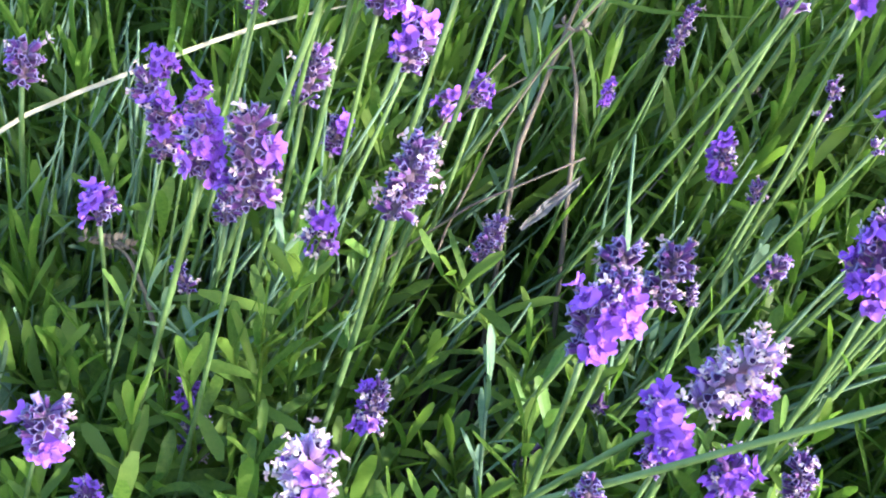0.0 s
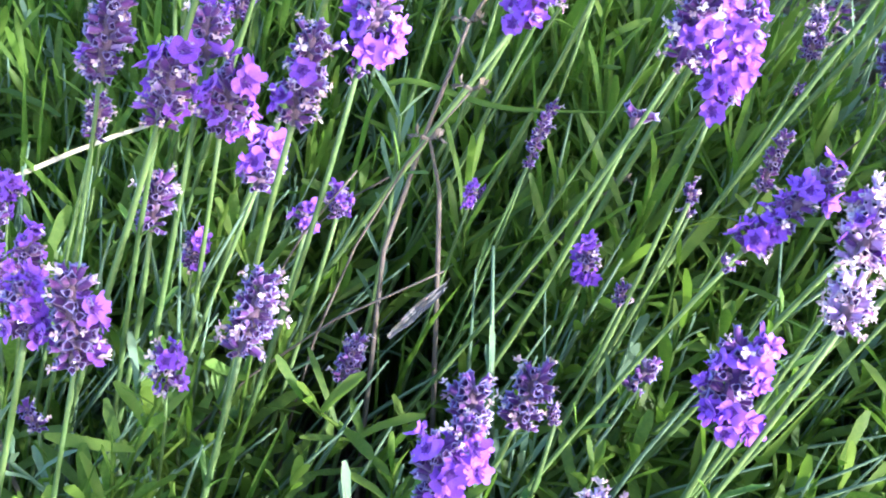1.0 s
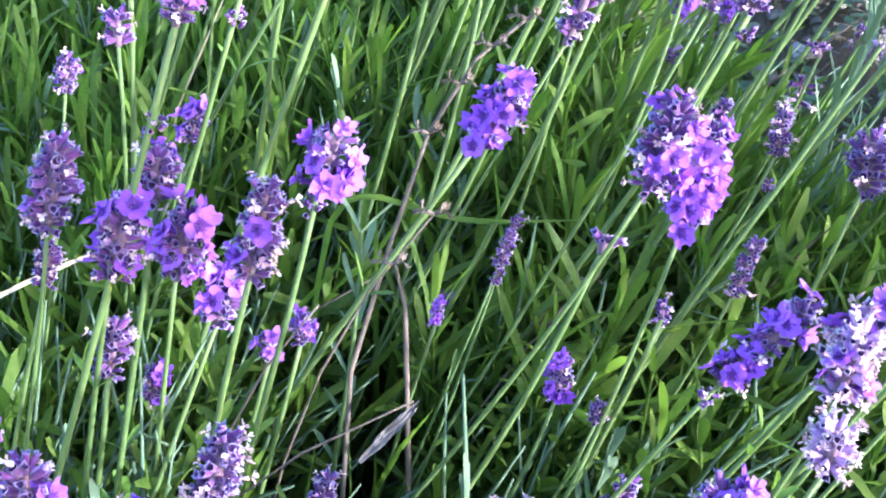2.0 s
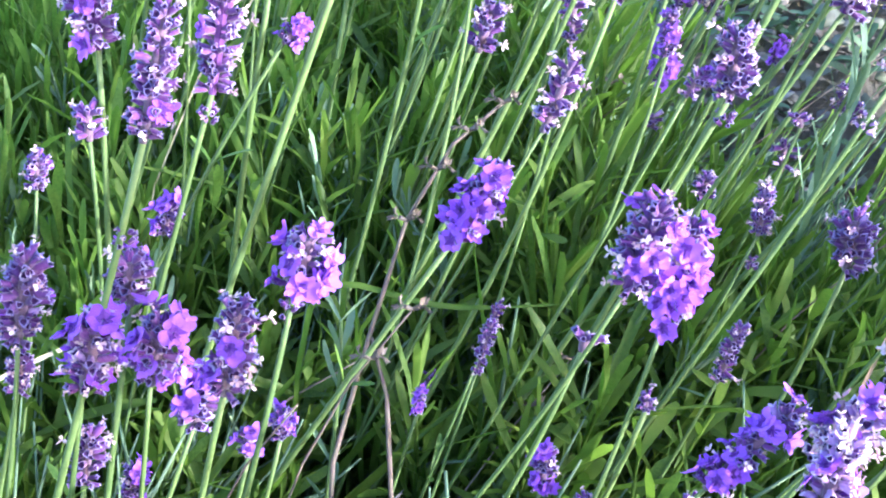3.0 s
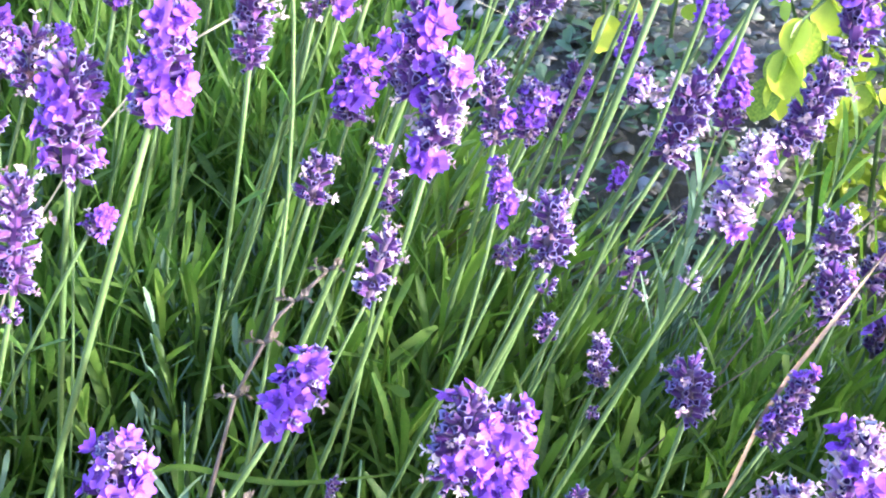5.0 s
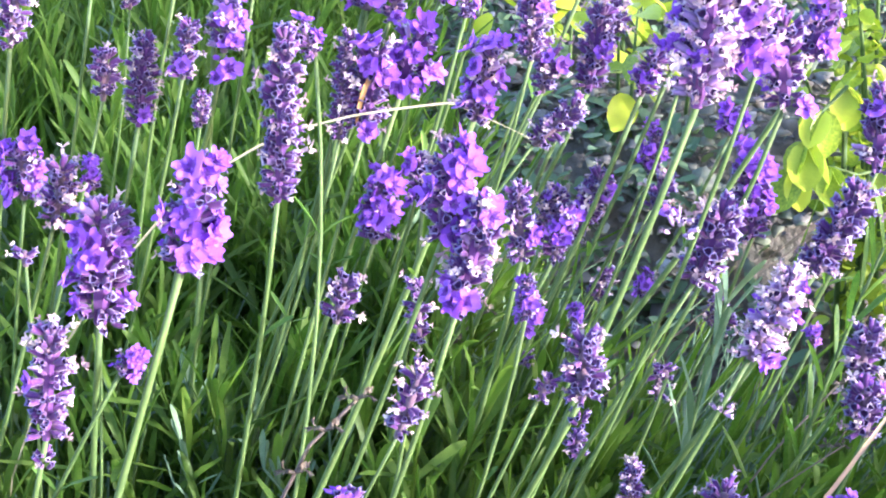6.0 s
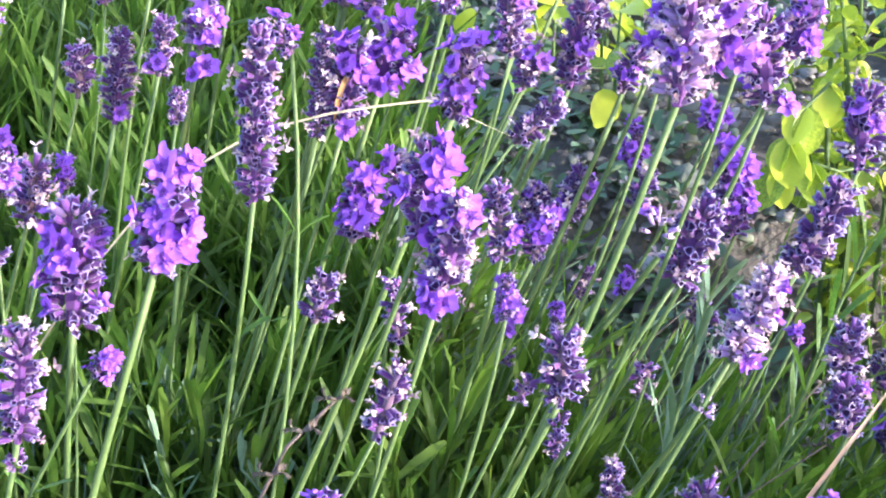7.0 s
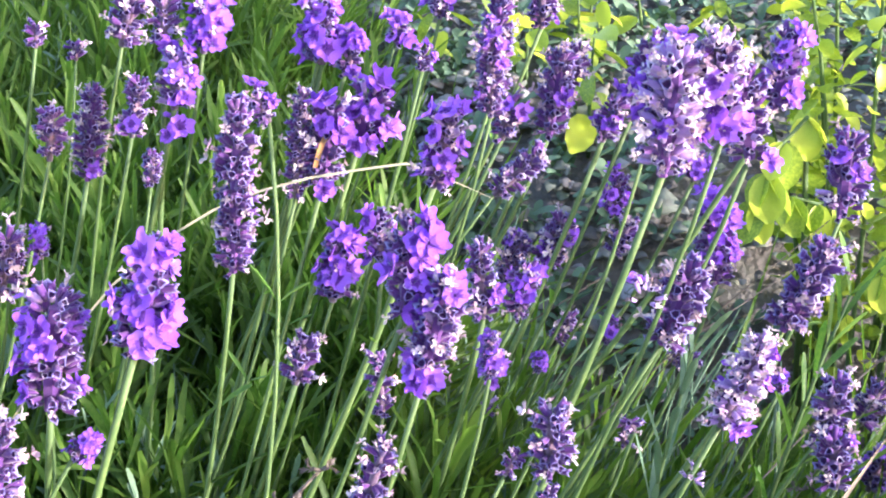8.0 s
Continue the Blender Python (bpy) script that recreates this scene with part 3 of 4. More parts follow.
def fine_shoots():
    """Thin grey-green young shoots that fill the bush between the broader leaves."""
    r = random.Random(57)
    pieces = []
    for k in range(8):
        tip = Vector((r.uniform(-0.15, 0.35), r.uniform(-0.2, 0.2), 1.0)).normalized()
        pts = bend((0, 0, 0), (r.uniform(-0.08, 0.05), 0, 0.5), tip, 5)
        wide = r.uniform(0.0036, 0.0056)
        pieces.append((tube(pts, [wide * w for w in (1.1, 1, 0.95, 0.9, 0.8, 0.4)], 4), []))
    for k in range(5200):
        x, y = r.uniform(-0.30, 0.34), r.uniform(0.22, 0.62)
        if soft_top(x, y) < 0.05 or outside(x, y) or hollow(x, y) < 1.0:
            continue
        lean = math.atan(max(0.02, min(0.6, 0.34 + 1.6 * x)))
        m = Matrix.Translation((x, y, 0.0)) @ Euler((r.uniform(-0.2, 0.2), lean + r.uniform(-0.3, 0.3), r.uniform(-1.4, 1.4))).to_matrix().to_4x4() @ Matrix.Scale(r.uniform(0.10, 0.175), 4)
        pieces[k % 8][1].append(m)
    stuff_from("fine_shoots", pieces, GREY_LEAF, "thin grey-green young shoots filling the lavender bush", "shoots")


long_blades()
fine_shoots()

for k in range(38):
    spot = -0.16 + 0.26 * ((k * 0.618) % 1), 0.12 + 0.20 * ((k * 0.377) % 1)
    if hollow(*spot) > 0.9:
        near_shoot(*spot, 500 + k, k % 9 == 4)


def feather_shoot(foot, tip, pairs, leaf, material, words):
    """A tall shoot with many narrow upright leaves."""
    r = random.Random(int(foot[0] * 9000))
    foot, tip = Vector(foot), Vector(tip)
    root = Vector((foot.x - 0.03, foot.y - 0.02, 0))
    chain = bend(root, foot - Vector((0, 0, 0.02)), tip, 8)
    thing = tagged(new("lavender_shoot"), words, "leafy shoot", "leafy lavender shoots")
    thing.location = root
    local = [p - root for p in chain]
    child("stem", mesh_of("stem", *tube(local, [0.0013 - 0.0001 * i for i in range(9)], 5), STEM), thing)
    spin = 0.0
    for k in range(pairs):
        s = 0.42 + 0.58 * (k + 1) / pairs
        p = Vector(local[int(s * 8)]).lerp(Vector(local[min(8, int(s * 8) + 1)]), s * 8 - int(s * 8))
        way = (local[8] - local[5]).normalized()
        spin += pi / 2 + r.uniform(-0.2, 0.2)
        for half in (0, pi):
            m = Matrix.Translation(p) @ turned(way) @ Matrix.Rotation(spin + half, 4, "Z") @ Matrix.Rotation(radians(52 + r.uniform(-8, 12)), 4, "X")
            child("leaf", mesh_of("leaf", *moved(lavender_leaf(r, leaf * r.uniform(0.8, 1.15), 0.0012, 0.05), m), material), thing)


feather_shoot((0.098, 0.352, 0.163), (0.120, 0.373, 0.212), 14, 0.022, GREY_LEAF, "grey-green feathery lavender shoot with narrow upright leaves")
feather_shoot((0.130, 0.346, 0.185), (0.163, 0.366, 0.232), 11, 0.021, LEAF_PART, "sunlit green lavender shoot with narrow upright leaves")
feather_shoot((-0.092, 0.205, 0.118), (-0.090, 0.216, 0.136), 7, 0.014, GREY_LEAF, "grey-green feathery lavender shoot with narrow upright leaves")
feather_shoot((-0.033, 0.276, 0.150), (-0.032, 0.286, 0.180), 7, 0.013, GREY_LEAF, "grey-green feathery lavender shoot with narrow upright leaves")

# ---- dry blades and twigs ----


def dry_blade(points, wide, material, words, category="grass blade"):
    ends = [Vector(p) for p in points]
    chain = []
    for i in range(len(ends) - 1):
        for j in range(3):
            chain.append(ends[i].lerp(ends[i + 1], j / 3))
    chain.append(ends[-1])
    for k in range(2):
        chain = [chain[0]] + [(chain[i - 1] + chain[i] * 2 + chain[i + 1]) / 4 for i in range(1, len(chain) - 1)] + [chain[-1]]
    n = len(chain)
    shape = blade_shape(chain, [wide * min(1, 0.35 + 3 * i / n, 0.15 + 4 * (n - 1 - i) / n) for i in range(n)], up=(0.2, -0.8, 0.6), fold=0.3, thick=0.3)
    tagged(new(category.replace(" ", "_"), mesh_of("blade", *shape, material)), words, category)


HUSK = mesh_of("seed_husk", *WITHERED_SHAPES[0], WOOD, False)


def twig(points, thick, words, knots=0):
    chain = [Vector(p) for p in points]
    fine = []
    for i in range(len(chain) - 1):
        fine += [chain[i].lerp(chain[i + 1], j / 3) for j in range(3)]
    fine.append(chain[-1])
    n = len(fine)
    r = random.Random(n)
    thing = tagged(new("dry_twig"), words, "twig")
    child("stem", mesh_of("stem", *tube(fine, [thick * (1 - 0.5 * i / n) * r.uniform(0.85, 1.15) for i in range(n)], 6), WOOD), thing)
    for k in range(knots):
        p = fine[n - 1 - k * 2]
        for side in (-1, 1):
            m = Matrix.Translation(p) @ turned(Vector((side, -0.3, 0.6)).normalized()) @ Matrix.Scale(0.0028, 4)
            child("seed_husk", HUSK, thing, m)


dry_blade([(-0.205, 0.22, 0.0), (-0.215, 0.225, 0.10), (-0.182, 0.240, 0.148), (-0.144, 0.268, 0.158), (-0.112, 0.287, 0.168), (-0.080, 0.303, 0.172)], 0.00065, STRAW, "long pale grass blade arching over the lavender")
dry_blade([(-0.13, 0.37, 0.0), (-0.10, 0.362, 0.19), (-0.035, 0.353, 0.272), (0.001, 0.358, 0.287), (0.038, 0.357, 0.290), (0.040, 0.3565, 0.2898), (0.059, 0.351, 0.281)], 0.0003, STRAW, "bent dry straw-coloured grass blade across the flowers")
dry_blade([(-0.060, 0.30, 0.0), (-0.045, 0.292, 0.18), (-0.032, 0.291, 0.190), (-0.018, 0.289, 0.186), (-0.003, 0.287, 0.183), (0.027, 0.287, 0.185)], 0.0008, GRASS, "thin green grass blade curving between lavender stems")
dry_blade([(0.075, 0.285, 0.0), (0.111, 0.283, 0.194), (0.129, 0.292, 0.212), (0.150, 0.303, 0.234)], 0.0006, TAN, "straight dry straw stem leaning among lavender")
dry_blade([(0.0138, 0.3760, 0.2770), (0.0155, 0.3735, 0.2845), (0.0174, 0.3735, 0.2895), (0.0198, 0.3755, 0.2925), (0.0225, 0.3790, 0.2930)], 0.0007, RUST, "small curled orange-tan dry leaf caught in a lavender spike", "dry leaf")
twig([(-0.045, 0.25, 0.0), (-0.034, 0.266, 0.149), (-0.024, 0.284, 0.179), (-0.015, 0.299, 0.203), (-0.003, 0.309, 0.220), (0.010, 0.315, 0.229)], 0.0008, "old brown dry flower twig bending over at its tip", 4)
twig([(-0.017, 0.25, 0.0), (-0.019, 0.264, 0.147), (-0.020, 0.275, 0.164), (-0.024, 0.283, 0.177)], 0.0009, "dark bare broken lavender stem")
twig([(-0.100, 0.20, 0.0), (-0.122, 0.203, 0.130), (-0.125, 0.203, 0.139), (-0.129, 0.205, 0.143), (-0.134, 0.205, 0.142)], 0.0007, "old grey dry flower twig in the leaves", 3)

for k in range(16):
    rr = random.Random(2200 + k)
    x, y, tall = -0.12 + 0.26 * ((k * 0.618) % 1), 0.24 + 0.22 * ((k * 0.41) % 1), rr.uniform(0.13, 0.23)
    tip = Vector((x + tall * rr.uniform(0.25, 0.75), y + rr.uniform(-0.03, 0.04), tall))
    arc = bend((x, y, 0.0), (x + rr.uniform(0.0, 0.03), y, tall * 0.7), tip, 6)
    twig(arc, rr.uniform(0.00035, 0.0006), "thin grey-brown dry stem among the lavender", rr.choice((0, 0, 2, 3)))


def withered_leaf():
    """A small crumpled leaf, folded along its middle and torn at its upper end."""
    r = random.Random(17)
    a, b = Vector((-0.031, 0.250, 0.132)), Vector((-0.016, 0.259, 0.145))
    way = (b - a).normalized()
    side = way.cross(Vector((0.3, -0.9, 0.3))).normalized()
    top = side.cross(way)
    verts, faces = [], []
    for i in range(9):
        s = i / 8
        w = 0.0016 * sin(pi * (0.1 + 0.75 * s)) * (1.0 if i < 8 else 0.8)
        for k in range(7):
            e = (k - 3) / 3
            p = a.lerp(b, s) + side * w * e + top * (0.0009 * abs(e) - 0.0012 * s * (1 - s))
            p += way * (0.002 * r.uniform(-1, 1) if i == 8 else 0) + top * r.uniform(-0.0005, 0.0005)
            verts.append(p)
    for i in range(8):
        faces += [(7 * i + k, 7 * i + k + 1, 7 * i + k + 8, 7 * i + k + 7) for k in range(6)]
    thing = new("withered_leaf", mesh_of("withered_leaf", verts, faces, ASH, False))
    tagged(thing, "small crumpled withered grey leaf caught in the lavender", "withered leaf")


withered_leaf()

# ---- golden shrub ----


def oval_leaf(long, wide, droop, r):
    pts = [(0, long * s, long * (0.10 * s - droop * s * s)) for s in (0, 0.12, 0.35, 0.6, 0.82, 1.0)]
    return blade_shape(pts, [wide * w for w in (0.10, 0.66, 1.0, 1.0, 0.74, 0.12)], fold=r.uniform(0.1, 0.35), thick=0.05)


def golden_shrub(x, y, stems, seed, words, tall, size=1.0, broad=0.07):
    """Upright stems with pairs of oval leaves; those deep inside are one part."""
    r = random.Random(seed)
    thing = tagged(new("golden_shrub"), words, "shrub")
    thing.location = (x, y, bank(x, y) - 0.003)
    shapes = []
    for k in range(stems):
        a = tau * k / stems + r.uniform(-0.4, 0.4)
        h = tall * r.uniform(0.65, 1.15)
        away = broad * r.uniform(0.25, 1.2)
        tip = Vector((cos(a) * away, sin(a) * away * 0.85, h))
        foot = Vector((cos(a) * 0.025, sin(a) * 0.02, 0))
        chain = bend(foot, Vector((foot.x, foot.y, h * 0.6)), tip, 8)
        child("stem", mesh_of("stem", *tube(chain, [0.0013 - 0.0001 * i for i in range(9)], 6), STEM), thing)
        pairs = int(h / (0.012 * size))
        spin = r.uniform(0, tau)
        for j in range(pairs):
            s = 0.16 + 0.84 * (j + 1) / pairs
            if s * h < 0.05 and h > 0.15 and r.random() < 0.8:
                continue
            i = min(7, int(s * 8))
            p = chain[i].lerp(chain[i + 1], s * 8 - i)
            spin += pi / 2 + r.uniform(-0.4, 0.4)
            for half in (0, pi):
                long = size * r.uniform(0.009, 0.019) * (1.35 if r.random() < 0.2 else 1.0)
                m = Matrix.Translation(p) @ Matrix.Rotation(spin + half + r.uniform(-0.3, 0.3), 4, "Z") @ Matrix.Translation((0, 0.004, 0)) @ Matrix.Rotation(radians(r.uniform(-55, 30)), 4, "X") @ Matrix.Rotation(r.uniform(-0.7, 0.7), 4, "Y")
                shapes.append((p.y - 0.5 * p.x, moved(oval_leaf(long, long * r.uniform(0.28, 0.38), r.uniform(0.05, 0.4), r), m)))
    shapes.sort(key=lambda q: q[0])
    for _, shape in shapes[:260]:
        child("leaf", mesh_of("leaf", *shape, GOLD_LEAF), thing)
    if len(shapes) > 260:
        tagged(child("inner_leaves", mesh_of("inner_leaves", *merge([q for _, q in shapes[260:]]), GOLD_INNER), thing), kind="stuff")


def drooping_sprig(points, long, words):
    """A thin sprig with large hanging oval leaves in threes."""
    r = random.Random(91)
    root = Vector((points[0][0], points[0][1], bank(points[0][0], points[0][1])))
    chain = [Vector(p) - root for p in points]
    chain[0].z = 0
    thing = tagged(new("golden_sprig"), words, "shrub")
    thing.location = root
    child("stem", mesh_of("stem", *tube(chain, [0.0014 - 0.0002 * i for i in range(len(chain))], 6), STEM), thing)
    for k, p in enumerate(chain[2:]):
        for side in (-1, -0.1, 1):
            size = long * r.uniform(0.75, 1.15)
            m = Matrix.Translation(p) @ Matrix.Rotation(pi + side * r.uniform(0.4, 1.1), 4, "Z") @ Matrix.Rotation(radians(r.uniform(-80, -45)), 4, "X") @ Matrix.Rotation(r.uniform(-0.4, 0.4), 4, "Y")
            child("leaf", mesh_of("leaf", *moved(oval_leaf(size, size * r.uniform(0.30, 0.38), r.uniform(0.0, 0.2), r), m), GOLD_LEAF), thing)


HANGING = "yellow-green sprig with large hanging oval leaves over dark mulch"
drooping_sprig([(0.222, 0.540, 0.0), (0.215, 0.530, 0.14), (0.200, 0.505, 0.222), (0.188, 0.494, 0.218), (0.181, 0.491, 0.207), (0.178, 0.490, 0.196)], 0.018, HANGING)
drooping_sprig([(0.240, 0.540, 0.0), (0.235, 0.535, 0.11), (0.222, 0.512, 0.182), (0.208, 0.505, 0.184), (0.196, 0.502, 0.190)], 0.015, HANGING)
drooping_sprig([(0.262, 0.520, 0.0), (0.255, 0.512, 0.10), (0.245, 0.497, 0.168), (0.236, 0.490, 0.170), (0.229, 0.486, 0.160)], 0.014, HANGING)
YELLOW = "bright yellow-green shrub with oval leaves behind the lavender"
golden_shrub(0.250, 0.540, 19, 71, YELLOW, 0.29, 0.54, 0.075)
golden_shrub(0.335, 0.60, 16, 75, YELLOW, 0.30, 0.66, 0.09)
golden_shrub(0.345, 0.48, 15, 77, YELLOW, 0.28, 0.62, 0.08)
SEEDLING = "small yellow-green seedling with oval leaves on the mulch"
golden_shrub(0.166, 0.715, 3, 72, SEEDLING, 0.06, 1.1, 0.03)
golden_shrub(0.147, 0.800, 3, 73, SEEDLING, 0.06, 1.15, 0.03)
golden_shrub(0.195, 0.830, 4, 74, SEEDLING, 0.065, 1.1, 0.04)
golden_shrub(0.107, 0.800, 2, 76, SEEDLING, 0.05, 1.2, 0.02)

# ---- the flower stalks ----
# stalks towards the sun, out of view, added to shade the bush
for k in range(40):
    rr = random.Random(900 + k)
    x, row = 0.24 + 0.24 * ((k * 0.618) % 1), 0.34 + 0.26 * ((k * 0.755) % 1)
    stalk(x, row - 0.622 * (x + 0.05), rr.uniform(0.20, 0.27), rr.uniform(8, 20), 5, 25, 11, "shade")
# a higher band of unseen heads, added to dapple the left spikes with shade
for k in range(36):
    rr = random.Random(1300 + k)
    x, row = 0.175 + 0.06 * ((k * 0.618) % 1), 0.155 + 0.105 * ((k * 0.755) % 1)
    stalk(x, row - 0.622 * (x + 0.05), rr.uniform(0.245, 0.32), rr.uniform(8, 20), 5, 28, 13, "shade")
# the bush in view
stalk(-0.169, 0.249, 0.160, 10, 5, 13.7, 11.5, "mixed")
stalk(-0.132, 0.255, 0.164, 5, 5, 10.1, 7.6, "bloom")
stalk(-0.135, 0.250, 0.157, 9, 5, 11.3, 9.2, "mixed")
stalk(-0.112, 0.194, 0.174, 1, -175, 17.3, 9.0, "bloom")
stalk(-0.107, 0.198, 0.178, 13, 5, 15.0, 7.8, "bloom")
stalk(-0.095, 0.167, 0.187, 4, 5, 16.5, 9.3, "bloom")
stalk(-0.085, 0.165, 0.183, 5, 5, 23.8, 10.5, "mixed")
stalk(-0.103, 0.211, 0.148, 13, 5, 11.1, 8.4, "mixed")
stalk(-0.087, 0.230, 0.174, 13, 5, 16.0, 9.6, "fade")
stalk(-0.084, 0.253, 0.146, 7, 5, 14.2, 7.1, "bloom")
stalk(-0.064, 0.244, 0.178, 18, 5, 16.7, 12.2, "bloom")
stalk(-0.054, 0.257, 0.158, 3, 5, 10.3, 7.3, "bloom")
stalk(-0.046, 0.260, 0.162, 7, 5, 10.3, 7.0, "bloom")
stalk(-0.059, 0.196, 0.165, 17, 5, 23.1, 11.7, "blue")
stalk(-0.077, 0.198, 0.151, 1, 5, 13.5, 8.7, "topbloom")
stalk(-0.129, 0.195, 0.155, 7, 5, 9.6, 10.5, "bloom")
stalk(-0.110, 0.201, 0.133, 18, -175, 9.6, 5.6, "sparse")
stalk(-0.040, 0.223, 0.138, 19, 5, 14.9, 6.5, "bud")
stalk(0.004, 0.202, 0.145, 14, 5, 18.7, 11.4, "blue")
stalk(-0.007, 0.178, 0.163, 5, 5, 14.9, 11.1, "blue")
stalk(-0.013, 0.158, 0.160, 5, 5, 20.2, 11.7, "bloom")
stalk(-0.007, 0.162, 0.164, 2, 5, 18.5, 9.4, "bloom")
stalk(0.013, 0.203, 0.146, 8, -175, 5.8, 2.7, "bud")
stalk(0.019, 0.252, 0.151, 7, 5, 15.6, 8.2, "bloom")
stalk(0.029, 0.245, 0.151, 6, 5, 7.8, 5.3, "bud")
stalk(0.047, 0.182, 0.164, 3, 3, 26.3, 14.4, "bloom")
stalk(0.033, 0.235, 0.132, 31, 5, 12.0, 7.4, "sparse")
stalk(0.008, 0.133, 0.172, 36, 5, 19.9, 10.0, "pale")
stalk(0.021, 0.134, 0.170, 22, -175, 9.9, 5.2, "bloom")
stalk(0.006, 0.133, 0.160, 22, -175, 15.9, 9.1, "bloom")
stalk(0.002, 0.130, 0.156, 12, -175, 7.2, 4.8, "bloom")
stalk(0.019, 0.129, 0.152, 18, -175, 14.0, 10.2, "topbloom")
stalk(0.030, 0.131, 0.153, 6, -175, 12.2, 6.5, "blue")
stalk(-0.010, 0.125, 0.150, 4, 5, 8.8, 5.4, "bud")
stalk(-0.005, 0.206, 0.107, 2, 5, 5.7, 7.0, "sparse")
stalk(-0.025, 0.195, 0.093, 29, 5, 11.6, 4.4, "sparse")
stalk(-0.122, 0.132, 0.139, 19, 5, 18.0, 11.6, "bloom")
stalk(-0.105, 0.178, 0.098, 10, 5, 16.1, 8.4, "blue")
stalk(-0.106, 0.185, 0.109, 0, -175, 8.2, 6.8, "bloom")
stalk(-0.059, 0.168, 0.123, 9, 5, 17.2, 7.8, "topbloom")
stalk(-0.062, 0.118, 0.148, 0, 5, 16.4, 11.8, "pale")
stalk(-0.111, 0.127, 0.130, 15, 5, 6.7, 7.0, "bloom")
stalk(0.046, 0.265, 0.167, 9, -175, 5.6, 5.2, "sparse")
stalk(-0.010, 0.306, 0.143, 4, 5, 5.2, 3.8, "bloom")
stalk(0.003, 0.268, 0.177, 15, 5, 16.2, 3.9, "sparse")
stalk(-0.096, 0.232, 0.213, 14, 2, 23.1, 11.3, "mixed")
stalk(-0.101, 0.238, 0.194, 13, 2, 12.6, 6.9, "fade")
stalk(-0.075, 0.247, 0.212, 4, 2, 13.9, 11.1, "mixed")
stalk(-0.077, 0.290, 0.203, 20, 2, 13.0, 8.1, "bloom")
stalk(-0.081, 0.222, 0.206, 18, 2, 23.0, 11.8, "topbloom")
stalk(-0.071, 0.238, 0.195, 14, 2, 22.5, 13.2, "bloom")
stalk(-0.048, 0.209, 0.217, 13, 2, 24.9, 9.9, "fade")
stalk(-0.039, 0.251, 0.212, 18, 2, 19.3, 13.9, "bloom", low=6.5)
stalk(-0.106, 0.288, 0.218, 10, 2, 11.0, 6.5, "mixed")
stalk(-0.004, 0.268, 0.214, 31, -1, 26.7, 12.0, "bloom")
stalk(0.034, 0.237, 0.222, 16, -1, 26.3, 13.3, "topbloom")
stalk(0.045, 0.248, 0.206, 7, -1, 31.0, 13.4, "bloom")
stalk(0.026, 0.240, 0.205, 15, -1, 8.3, 9.7, "sparse")
stalk(0.048, 0.207, 0.193, 40, 3, 31.4, 9.5, "topbloom", low=6.4)
stalk(0.066, 0.182, 0.193, 3, 3, 14.4, 9.9, "pale")
stalk(0.071, 0.198, 0.199, 8, 3, 18.5, 10.5, "pale")
stalk(0.091, 0.228, 0.203, 34, -3, 27.7, 10.6, "pale")
stalk(0.115, 0.231, 0.211, 18, -3, 24.4, 12.0, "pale")
stalk(0.105, 0.209, 0.218, 15, -3, 5.6, 4.6, "bloom")
stalk(0.097, 0.210, 0.218, 41, -3, 3.7, 4.4, "sparse")
stalk(0.064, 0.270, 0.173, 12, 2, 20.1, 5.9, "sparse")
stalk(0.078, 0.305, 0.195, 4, -1, 14.9, 6.8, "fade", low=10.1)
stalk(0.100, 0.296, 0.190, 1, -1, 18.3, 12.6, "blue")
stalk(-0.088, 0.297, 0.252, 2, -1, 24.1, 13.5, "mixed")
stalk(-0.062, 0.227, 0.264, 15, -1, 29.3, 9.1, "fade", low=23.1)
stalk(-0.093, 0.295, 0.228, 2, -1, 10.9, 9.7, "sparse")
stalk(-0.059, 0.283, 0.247, 12, -1, 30.9, 10.5, "fade", low=7.5)
stalk(-0.044, 0.297, 0.253, 45, -1, 9.2, 6.7, "bloom")
stalk(0.019, 0.295, 0.231, 19, -1, 22.9, 8.9, "budw")
stalk(0.062, 0.287, 0.244, 2, -1, 19.5, 11.2, "blue", low=7.6)
stalk(0.103, 0.294, 0.247, 22, -3, 25.6, 10.0, "pale", low=16.1)
stalk(0.070, 0.341, 0.185, 1, -1, 10.4, 7.4, "bud")
stalk(0.004, 0.364, 0.221, 17, -1, 16.7, 11.6, "fade")
stalk(0.061, 0.386, 0.200, 7, -1, 17.5, 8.2, "bloom")
stalk(0.097, 0.348, 0.205, 20, 179, 7.2, 8.2, "sparse")
stalk(0.004, 0.280, 0.173, 16, -1, 18.6, 4.1, "sparse")
stalk(-0.012, 0.272, 0.160, 7, -1, 9.4, 3.7, "bloom")
stalk(0.043, 0.249, 0.181, 0, 179, 6.3, 4.8, "sparse")
stalk(0.117, 0.281, 0.192, 22, -3, 22.6, 8.8, "mixed")
stalk(-0.026, 0.292, 0.280, 18, -3, 31.2, 14.1, "bloom")
stalk(-0.046, 0.296, 0.266, 12, -3, 34.0, 17.2, "bloom")
stalk(-0.086, 0.400, 0.248, 9, -3, 22.2, 13.4, "bloom")
stalk(-0.066, 0.352, 0.265, 18, -3, 19.5, 10.3, "fade")
stalk(-0.055, 0.355, 0.272, 5, -3, 10.6, 5.3, "bloom")
stalk(-0.057, 0.395, 0.281, 12, -3, 16.3, 9.6, "fade")
stalk(-0.054, 0.426, 0.259, 12, -3, 30.0, 10.9, "fade")
stalk(-0.034, 0.395, 0.286, 15, -3, 18.0, 8.3, "fade")
